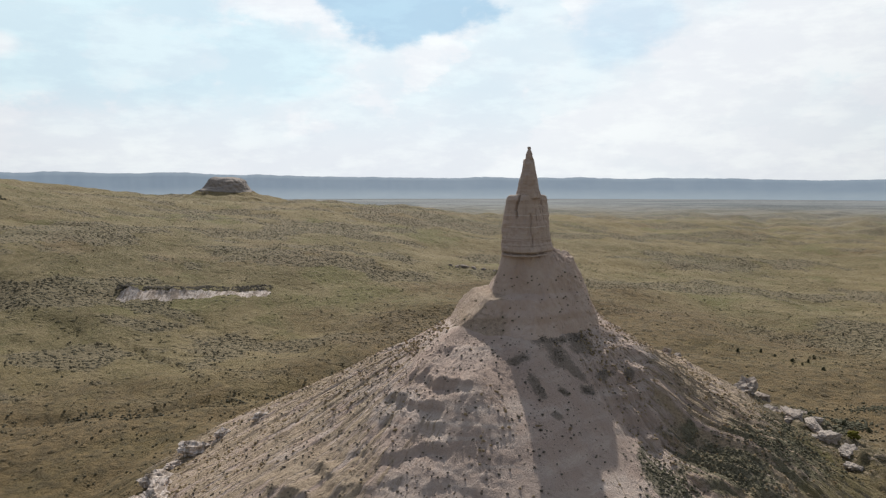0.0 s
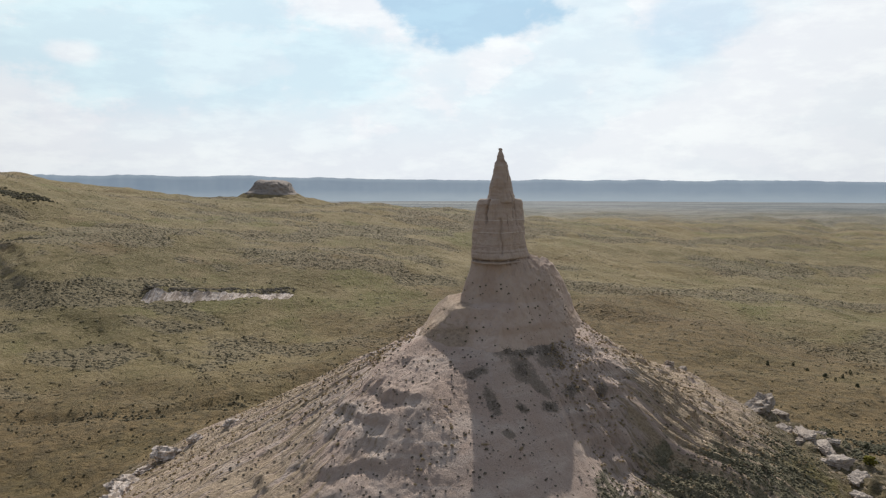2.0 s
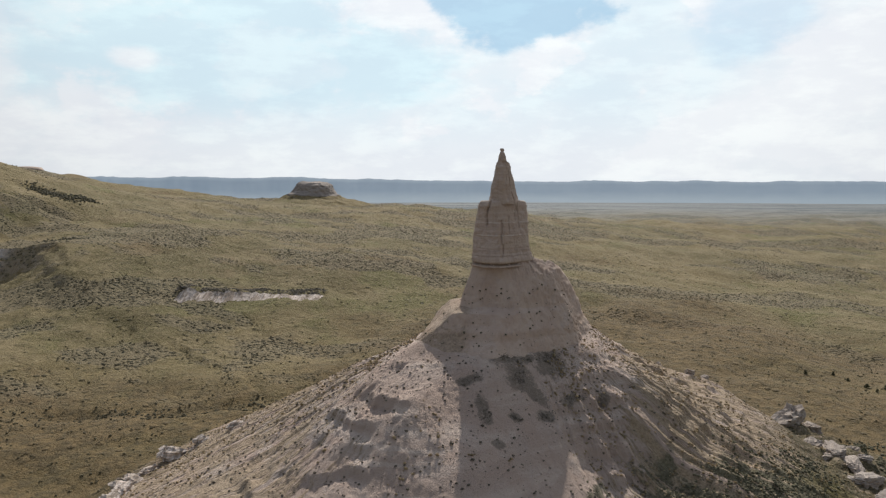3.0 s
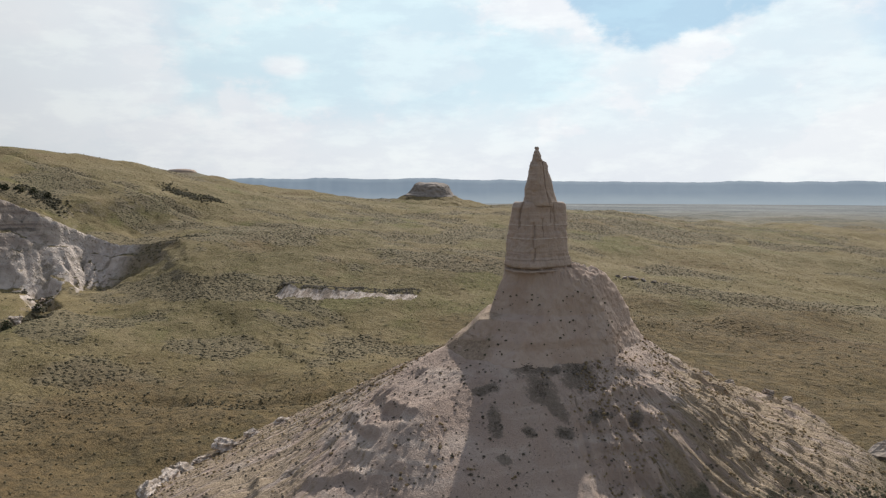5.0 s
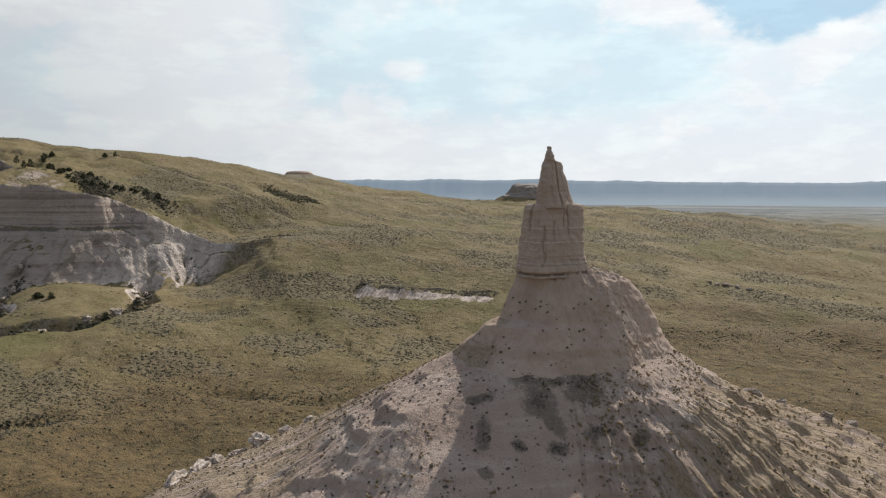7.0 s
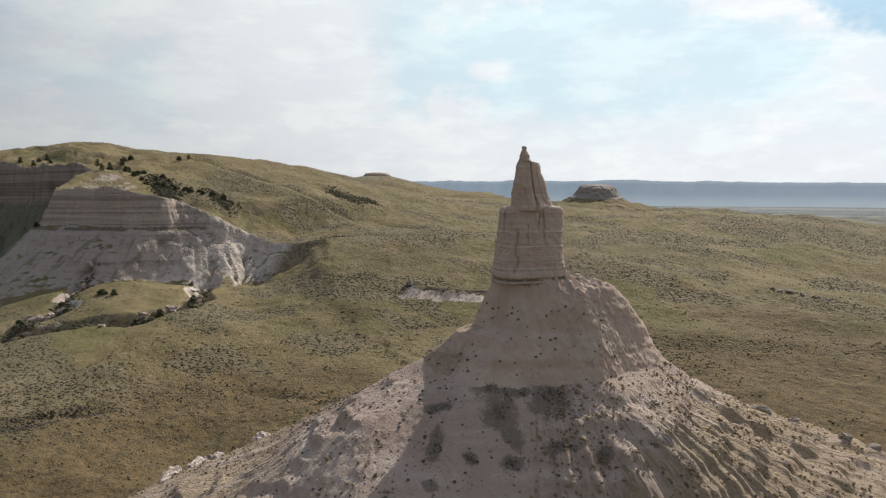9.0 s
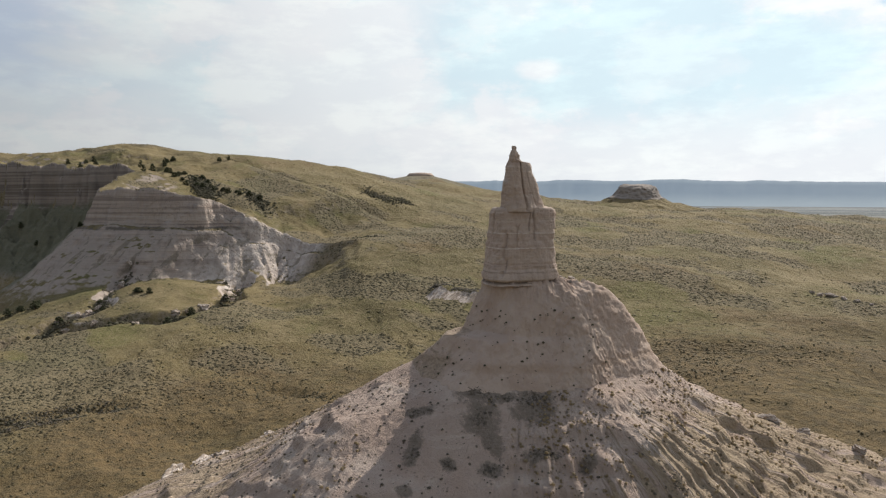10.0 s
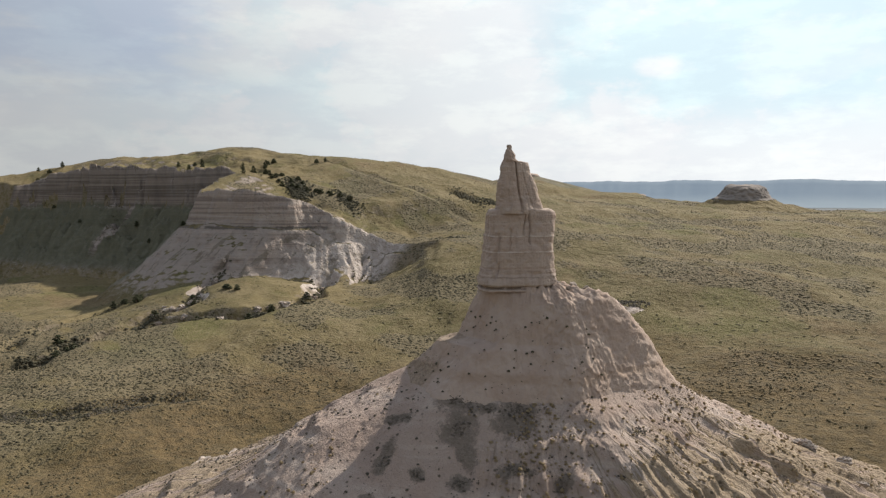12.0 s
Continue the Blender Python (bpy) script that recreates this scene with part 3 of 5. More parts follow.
# pedestal: height, then its six corners in plan, from the west corner round by the south
PEDESTAL = [(52.2, (11, 138), (16.5, 136.5), (21, 140.5), (22, 145), (19.5, 147), (13.5, 143.5)),
            (51.2, (10.9, 137.8), (17, 136.3), (22.3, 140.5), (25.9, 148.2), (21.5, 150), (13, 144.5)),
            (50.0, (10.6, 137.3), (17.8, 136.2), (24.8, 141), (27.5, 150.8), (23, 154), (12.5, 146)),
            (47.3, (9.8, 136.4), (18.8, 135.0), (26.5, 141), (29.2, 153.2), (22.8, 157), (11.3, 147)),
            (44.6, (9.3, 135.6), (19.3, 134.0), (27.7, 141), (30.5, 155.0), (22, 160), (9.5, 148)),
            (43.9, (8.2, 131.9), (18.0, 131.9), (28.2, 140.6), (30.8, 155.4), (22, 161), (6, 148)),
            (42.2, (6.4, 131.5), (17.8, 130.6), (28.8, 140.0), (31.2, 156.0), (22, 161.5), (4, 148)),
            (40.6, (4.2, 131.0), (17.0, 128.6), (29.5, 139.4), (31.9, 156.6), (22, 162), (3, 148)),
            (38.0, (1.6, 129.4), (16, 126.0), (30.4, 138.6), (33.6, 157.8), (22, 163), (1.2, 148)),
            (32.0, (-2, 127), (15.5, 121.5), (33, 137), (37, 160), (22, 168), (-2, 150))]
FOOT = PEDESTAL[8][1:]


def corner_radius(corners, ang, soft=3):
    """Radius of a many-cornered outline round the axis, with worn corners."""
    fine = np.linspace(-math.pi, math.pi, 1440, endpoint=False)
    out = np.full(1440, 99.0)
    ux, uy = np.cos(fine), np.sin(fine)
    for k in range(len(corners)):
        ax, ay = corners[k][0] - AXIS[0], corners[k][1] - AXIS[1]
        bx, by = corners[(k + 1) % len(corners)][0] - AXIS[0], corners[(k + 1) % len(corners)][1] - AXIS[1]
        ex, ey = bx - ax, by - ay
        det = ux * ey - uy * ex
        det = np.where(np.abs(det) < 1e-9, 1e-9, det)
        t = (ax * ey - ay * ex) / det
        u = (ax * uy - ay * ux) / det
        out = np.where((t > 0) & (u > -1e-6) & (u < 1 + 1e-6), np.minimum(out, t), out)
    kernel = np.hanning(8 * soft + 3)
    kernel = kernel / kernel.sum()
    pad = len(kernel) // 2
    out = np.convolve(np.concatenate([out[-pad:], out, out[:pad]]), kernel, "valid")
    return np.interp(ang, np.append(fine, math.pi), np.append(out, out[0]))


def outline(half_l, half_w, turn, power, ang):
    a = ang - radians(turn)
    return (np.abs(np.cos(a) / half_l) ** power + np.abs(np.sin(a) / half_w) ** power) ** (-1.0 / power)


def sector(ang, lo, hi, soft=12):
    """1 between two angles in degrees, 0 outside."""
    mid, half = (lo + hi) / 2, (hi - lo) / 2
    off = np.abs((np.degrees(ang) - mid + 180) % 360 - 180)
    return smooth((half + soft - off) / (2 * soft))


# spurs and hollows of the debris cone: x, y, spread, rise
SPURS = [(3, 115, 6, 4.1), (8, 107, 5, 0.6), (-2, 105, 7, 0.6), (14, 114, 4, -1.5), (20, 116, 5, 0.1), (21, 105, 7, -0.4), (33, 120, 6, -2.9), (43, 120, 6, -4.4), (54, 121, 7, 2.8), (44, 134, 7, 2.3), (52, 135, 7, -3.4), (49, 143, 7, 1.3), (37, 147, 6, 0.1), (-18, 114, 7, -2.3), (-8, 119, 6, -0.8), (-13, 142, 7, 0.8), (-1, 132, 4, 0.6), (66, 188, 14, 6.0), (85, 157, 12, 1.5), (-38, 138, 10, -0.5), (-50, 138, 9, -1.6), (30, 125, 3, 1.1), (33, 119, 4, 0.8), (29, 108, 6, -1.7)]


def cone(x, y, detail=True):
    """The debris cone round the pedestal."""
    dx, dy = x - AXIS[0], y - AXIS[1]
    ang, r = np.arctan2(dy, dx), np.hypot(dx, dy)
    d = r - corner_radius(FOOT, ang, 6)
    dd = np.maximum(d, -3)
    ca, sa = np.cos(ang), np.sin(ang)
    steep = 0.52 + 0.045 * ca
    upper = 0.60 + 0.16 * sector(ang, -95, 20, 15) - 0.08 * sector(ang, -165, -112, 10)
    z = 37.9 - upper * np.minimum(dd, 9) - steep * np.maximum(dd - 9, 0) - 0.10 * np.maximum(dd - 55, 0) * sector(ang, 150, 230)
    grow = smooth(dd / 16)
    z = z + grow * 1.5 * fbm(ca * 2.2, sa * 2.2, dd * 0.012, 3)
    right, left = sector(ang, -62, 60), sector(ang, 140, 235)
    ribs = 1 - np.abs(fbm(ca * 6.0, sa * 6.0, dd * 0.012 + 3, 4, 0.6))
    z = z + grow * (0.15 + 1.6 * right + 0.3 * left) * (ribs - 0.75)
    rills = 1 - np.abs(fbm(ca * 19.0, sa * 19.0, dd * 0.015 + 8, 4, 0.65))
    z = z + grow * (0.06 + 0.34 * right + 0.42 * left) * (rills - 0.75) * smooth(dd / 10)
    z = z + sum(a * np.exp(-((x - cx) ** 2 + (y - cy) ** 2) / (2 * s * s)) for cx, cy, s, a in SPURS)
    if detail:
        # worn ledges of harder clay
        shelf = 1.5 * sector(ang, -140, -101, 6) + 0.7 * right
        q = (z + 1.2 * fbm(x * 0.07, y * 0.07, 2.0, 6, 0.62)) / 2.9
        fr = q - np.floor(q)
        z = z + shelf * smooth(dd / 4) * smooth((z - 12) / 8) * 2.9 * (np.clip((fr - 0.37) / 0.26, 0, 1) - fr) * 0.5 * smooth(0.8 + fbm(x * 0.09, y * 0.09, 6.0, 3))
        lump = (0.08 * fbm(x * 0.3, y * 0.3, 1.0, 5, 0.65) + 0.08 * fbm(x * 1.3, y * 1.3, 4.0, 4, 0.7)) * smooth((dd + 1) / 5)
        z = z + lump * (0.45 + 0.8 * np.clip(right + left + shelf, 0, 1))
    return z


def land(x, y):
    """Height of the ground without the debris cone."""
    def total(hills, base):
        return base + sum(a * np.exp(-((x - cx) ** 2 + (y - cy) ** 2) / (2 * s * s)) for cx, cy, s, a in hills)
    top, floor = total(HILLS, -3.2), total(FLATS, -4.4)
    sway = 3.0 + 4.0 * smooth((-392 - x) / 25)
    wx, wy = x + sway * fbm(x * 0.05, y * 0.05, 5.0, 5, 0.6), y + sway * fbm(x * 0.05, y * 0.05, 9.0, 5, 0.6)
    d, side, share = along(RIM, wx, wy)
    edge, bench, reach, hold = (np.interp(share * (len(RIM) - 1), range(len(RIM)), [k[i] for k in RIM]) for i in (2, 3, 4, 5))
    out = np.where(side > 0, d, 0.0)
    edge = edge + (1.0 + 2.6 * smooth((-390 - x) / 30)) * fbm(x * 0.03, y * 0.03, 4.0, 4, 0.6)
    top = top + (edge - top) * hold * smooth(1 - d / (48 + 45 * smooth((x + 310) / 40) + 50 * smooth((-385 - x) / 30)))
    soft = floor + (top - floor) * 0.96
    bench = soft + hold * (bench - soft)
    # the cliff drops in two steps to a bench, and from there an apron of debris runs out
    cliff = np.interp(out, [0, 0.7, 1.7, 2.2, 3.4, 3.8, 5.0, 5.6], [1, 0.80, 0.73, 0.50, 0.43, 0.18, 0.10, 0])
    t = np.clip((out - 8.5) / (reach - 8.5), 0, 1)
    apron = (1 - t) ** 1.25
    z = np.where(out < 5.6, bench + (top - bench) * cliff, floor + (bench - 0.35 * np.minimum(out - 5.6, 2.9) - floor) * apron)
    rugged = smooth((out - 7) / 9) * smooth((1 - t) * 2.2) * smooth((top - floor - 4) / 20) * hold
    ribs = 1 - np.abs(fbm(share * 190, out * 0.012, 0.0, 4, 0.55))
    z = z + rugged * (1.5 + 1.4 * smooth((-375 - x) / 20) + 1.2 * smooth((x + 290) / 15)) * (ribs - 0.72)
    far = np.hypot(x, y)
    z = z + 2.4 * fbm(x / 75, y / 75, 3.0, 4) * (1 + smooth((far - 500) / 600) * 2.5) * smooth((3500 - far) / 2500)
    z = z + 1.4 * fbm(x / 34, y / 26, 11.0, 3) * smooth((2000 - far) / 900)
    z = z + 0.3 * fbm(x / 9, y / 9, 6.0, 3)
    for line, depth, width in GULLIES:
        g = along(line, x + 3 * fbm(x / 14, y / 14, 1.0, 3), y + 3 * fbm(x / 14, y / 14, 8.0, 3))[0]
        z = z - depth * smooth(1.5 - g / width) * (0.75 + 0.6 * fbm(x / 11, y / 11, 2.0, 3))
    return z


# belts of thick sagebrush: x, y, half length, half width, turn in degrees
BELTS = [(-90, 374, 42, 15, 20), (-58, 406, 34, 11, 10), (37, 435, 24, 10, 5), (71, 373, 26, 8, -5), (-163, 299, 24, 12, 30), (-132, 242, 26, 9, 20), (20, 590, 110, 22, 8), (330, 710, 120, 22, 0), (196, 533, 60, 13, 0),
         (-202, 356, 32, 18, 20), (-170, 407, 60, 11, 30), (-26, 371, 20, 9, 0), (-60, 498, 60, 12, 15), (-195, 240, 30, 16, 35), (-150, 205, 26, 10, 30), (-260, 320, 60, 18, 40), (60, 320, 40, 8, 0), (130, 400, 50, 10, 0)]


def sage_cover(x, y):
    """Share of the ground under sagebrush, 0 to 1: belts along the hillocks, open grass between."""
    x, y = np.asarray(x, float), np.asarray(y, float)
    ragged = fbm(x / 26, y / 16, 12.0, 5, 0.62)
    out = smooth((fbm(x / 90, y / 42, 31.0, 4, 0.55) + 0.4 * ragged - 0.06) / 0.5)
    for cx, cy, lx, ly, turn in BELTS:
        c, k = math.cos(radians(turn)), math.sin(radians(turn))
        u, v = ((x - cx) * c + (y - cy) * k) / lx, ((y - cy) * c - (x - cx) * k) / ly
        out = np.maximum(out, smooth((1.5 + 0.75 * ragged - np.hypot(u, v)) / 0.8))
    for cx, cy, r0 in ((-85, 150, 75), (60, 255, 85), (120, 205, 60)):
        out = out * (1 - np.exp(-((x - cx) ** 2 + (y - cy) ** 2) / (r0 * r0)))
    return out


ARC = [(78, 206), (84, 198), (86, 187), (87, 175), (87, 163), (85, 150), (82, 138)]


def relief(x, y, detail=True):
    a, b = land(x, y), cone(x, y, detail)
    d = along(ARC, x, y)[0]
    a = a + np.exp(-(d / 9) ** 2) * (2.4 + 1.6 * fbm(x / 7, y / 7, 4.0, 4, 0.6)) + 1.3 * smooth(1.6 - d / 14) * (0.6 - np.abs(fbm(x / 6, y / 6, 9.0, 4, 0.6)))
    k = 3.0
    h = np.clip(0.5 + 0.5 * (b - a) / k, 0, 1)
    return a + (b - a) * h + k * h * (1 - h)
# ---- end of relief ----


# ---- building helpers ----
def grid_mesh(name, co, closed=False, caps=False, flat=False):
    """A mesh over rows and columns of points; closed: the columns meet; caps: fans over the first and last row."""
    rows, cols = co.shape[:2]
    k = cols if closed else cols - 1
    i, j = np.meshgrid(np.arange(rows - 1), np.arange(k), indexing="ij")
    j2 = (j + 1) % cols
    quads = np.stack([i * cols + j, i * cols + j2, (i + 1) * cols + j2, (i + 1) * cols + j], -1).reshape(-1, 4)
    verts = co.reshape(-1, 3)
    tris = np.zeros((0, 3), int)
    if caps:
        n0 = len(verts)
        verts = np.vstack([verts, co[0].mean(0), co[-1].mean(0)])
        c = np.arange(cols)
        c2 = (c + 1) % cols
        last = (rows - 1) * cols
        tris = np.vstack([np.stack([c2, c, np.full(cols, n0)], -1), np.stack([last + c, last + c2, np.full(cols, n0 + 1)], -1)])
    return poly_mesh(name, verts, quads, tris, flat)


def poly_mesh(name, verts, quads=None, tris=None, flat=False):
    quads = np.zeros((0, 4), int) if quads is None else quads
    tris = np.zeros((0, 3), int) if tris is None else tris
    me = bpy.data.meshes.new(name)
    me.vertices.add(len(verts))
    me.vertices.foreach_set("co", np.asarray(verts, np.float32).ravel())
    loops = np.concatenate([quads.ravel(), tris.ravel()]).astype(np.int32)
    me.loops.add(len(loops))
    me.loops.foreach_set("vertex_index", loops)
    me.polygons.add(len(quads) + len(tris))
    me.polygons.foreach_set("loop_start", np.concatenate([np.arange(len(quads)) * 4, len(quads) * 4 + np.arange(len(tris)) * 3]).astype(np.int32))
    me.polygons.foreach_set("use_smooth", np.full(len(me.polygons), not flat))
    me.update(calc_edges=True)
    me.validate()
    return me


def mark_sage(me, x, y):
    """Stores the sagebrush cover on a ground mesh."""
    at = me.attributes.new("sage", "FLOAT", "POINT")
    at.data.foreach_set("value", np.asarray(sage_cover(x, y), np.float32).ravel())


def part(name, me, mat, parent=None, label=""):
    ob = new(name, me)
    me.materials.append(mat)
    ob.parent = parent
    return tagged(ob, label)


ICO_V, ICO_F = None, None


def icosahedron():
    g = (1 + 5 ** 0.5) / 2
    v = np.array([(-1, g, 0), (1, g, 0), (-1, -g, 0), (1, -g, 0), (0, -1, g), (0, 1, g), (0, -1, -g), (0, 1, -g), (g, 0, -1), (g, 0, 1), (-g, 0, -1), (-g, 0, 1)], float)
    f = np.array([(0, 11, 5), (0, 5, 1), (0, 1, 7), (0, 7, 10), (0, 10, 11), (1, 5, 9), (5, 11, 4), (11, 10, 2), (10, 7, 6), (7, 1, 8), (3, 9, 4), (3, 4, 2), (3, 2, 6), (3, 6, 8), (3, 8, 9), (4, 9, 5), (2, 4, 11), (6, 2, 10), (8, 6, 7), (9, 8, 1)])
    return v / np.linalg.norm(v[0]), f


ICO_V, ICO_F = icosahedron()
ICO_UP = ICO_F[ICO_V[ICO_F].mean(1)[:, 2] > -0.4]


def clumps(name, centres, sizes, rng, squash=0.7, rough=0.35):
    """One mesh of many small uneven tufts."""
    centres, sizes = np.asarray(centres, float), np.asarray(sizes, float)
    k = len(centres)
    turn = rng.uniform(0, 2 * math.pi, k)
    jit = 1 + rng.uniform(-rough, rough, (k, 12, 1))
    v = ICO_V[None] * jit
    c, s = np.cos(turn)[:, None], np.sin(turn)[:, None]
    v = np.stack([v[..., 0] * c - v[..., 1] * s, v[..., 0] * s + v[..., 1] * c, v[..., 2] * squash], -1)
    v = v * sizes[:, None, None] + centres[:, None]
    faces = ICO_UP if name != "crown" else ICO_F
    f = (faces[None] + (np.arange(k) * 12)[:, None, None]).reshape(-1, 3)
    return poly_mesh(name, v.reshape(-1, 3), tris=f)


# ---- the ground ----
def inside(x, y, box, soft):
    x0, x1, y0, y1 = box
    return smooth(np.minimum(np.minimum(x - x0, x1 - x), np.minimum(y - y0, y1 - y)) / soft)


BLUFF_BOX = (-660.0, -185.0, 130.0, 400.0)


def ground():
    cx, cy = 45.0, 20.0
    ang = np.radians(np.concatenate([np.arange(-38, 92, 0.2), np.arange(92, 322, 2.0)]) + 90)
    rad = 22.0 * np.exp(np.arange(0, math.log(4700 / 22.0), 0.0118))
    rad = np.concatenate([[0.01, 6.0, 14.0], rad])
    a, r = np.meshgrid(ang, rad, indexing="xy")
    x, y = cx + r * np.cos(a), cy + r * np.sin(a)
    z = relief(x, y, False)
    dc = np.hypot(x - AXIS[0], y - AXIS[1])
    z = z - 3.0 * smooth((98 - dc) / 6) - 7.0 * inside(x, y, BLUFF_BOX, 25)
    me = grid_mesh("ground", np.stack([x, y, z], -1), closed=True)
    mark_sage(me, x, y)
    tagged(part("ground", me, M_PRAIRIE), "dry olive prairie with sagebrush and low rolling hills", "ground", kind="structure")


ground()


def bluff():
    x0, x1, y0, y1 = BLUFF_BOX
    x, y = np.meshgrid(np.arange(x0, x1 + 0.1, 0.95), np.arange(y0, y1 + 0.1, 0.95))
    z = relief(x, y, False)
    w = inside(x, y, BLUFF_BOX, 25)
    z = z + 0.1 - 1.2 * (1 - smooth(w * 3))
    steep = np.hypot(*np.gradient(z, 0.95))
    sheer = smooth((steep - 0.9) / 0.8)
    z = z + (0.22 * fbm(x * 0.3, y * 0.3, z * 0.25, 4) + (0.3 + 0.45 * sheer) * fbm(x * 0.1, y * 0.1, z * 0.35, 4, 0.65)) * smooth(steep) * w
    me = grid_mesh("bluff", np.stack([x, y, z], -1))
    mark_sage(me, x, y)
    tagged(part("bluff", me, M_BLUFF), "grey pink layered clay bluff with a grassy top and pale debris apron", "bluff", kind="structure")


bluff()


# ---- the rock spire ----
FIN = [(72.5, 16.5, 139.2, 0.2, 0.2), (72.3, 16.5, 139.2, 0.3, 0.3), (72.0, 16.5, 139.2, 0.24, 0.24), (71.6, 16.55, 139.2, 0.5, 0.45), (71, 16.57, 139.25, 0.8, 0.62), (70.22, 16.58, 139.3, 1.0, 0.72), (70.02, 16.64, 140.3, 2.05, 0.88), (69, 16.67, 140.35, 2.38, 1.05),
       (67, 16.7, 140.5, 2.9, 1.42), (65, 16.7, 140.9, 3.2, 1.85), (63.7, 16.7, 141.1, 3.45, 2.2), (62.6, 16.7, 141.2, 3.6, 2.4)]
SHAFT = [(63.3, 16.6, 141.6, 4.3, 2.45), (62.9, 16.55, 141.7, 4.75, 2.65), (62.3, 16.5, 141.7, 4.89, 2.85), (60, 16.25, 141.7, 4.87, 3.37), (57, 16.3, 141.35, 5.0, 3.57), (54, 16.4, 141.0, 5.45, 3.75), (52.6, 16.55, 140.85, 5.75, 4.05), (51.6, 16.6, 140.8, 5.7, 4.0)]


def tier(name, rows, turn, power, cols, step, carve, parent, mat, rough, label):
    """A block of rock from outlines at several heights, with ledges, joints and worn edges."""
    rows = np.array(rows)[::-1]
    z = np.arange(rows[0, 0], rows[-1, 0] + 1e-6, step)
    cx, cy, hl, hw = (np.interp(z, rows[:, 0], rows[:, k])[:, None] for k in (1, 2, 3, 4))
    ang = np.linspace(-math.pi, math.pi, cols, endpoint=False)[None]
    zz = np.repeat(z[:, None], cols, 1)
    r = outline(hl, hw, turn, power, ang)
    x, y = cx + r * np.cos(ang), cy + r * np.sin(ang)
    d = rough * (0.9 * fbm(x * 0.35, y * 0.35, zz * 0.35, 3) + 0.5 * fbm(x * 1.2, y * 1.2, zz * 1.3, 4, 0.6))
    d = d + rough * 0.22 * fbm(zz * 0 + 3.0, zz * 0, zz * 1.6, 3)
    d = d + carve(ang + 0 * zz, zz, x, y)
    r2 = np.maximum(r + d, 0.05)
    me = grid_mesh(name, np.stack([cx + r2 * np.cos(ang), cy + r2 * np.sin(ang), zz + 0.08 * fbm(x, y, zz, 2)], -1), closed=True, caps=True)
    return part(name, me, mat, parent, label)


def groove(ang, z, at, z0, z1, width, depth, wander=0.015):
    """A vertical joint at an angle in degrees."""
    c = radians(at) + wander * (np.sin(z * 0.9 + at) + 1.5 * np.sign(np.sin(z * 1.7 + at)))
    off = np.abs((ang - c + math.pi) % (2 * math.pi) - math.pi)
    return -depth * np.exp(-(off / width) ** 2) * smooth((z - z0) / 0.5) * smooth((z1 - z) / 0.5)


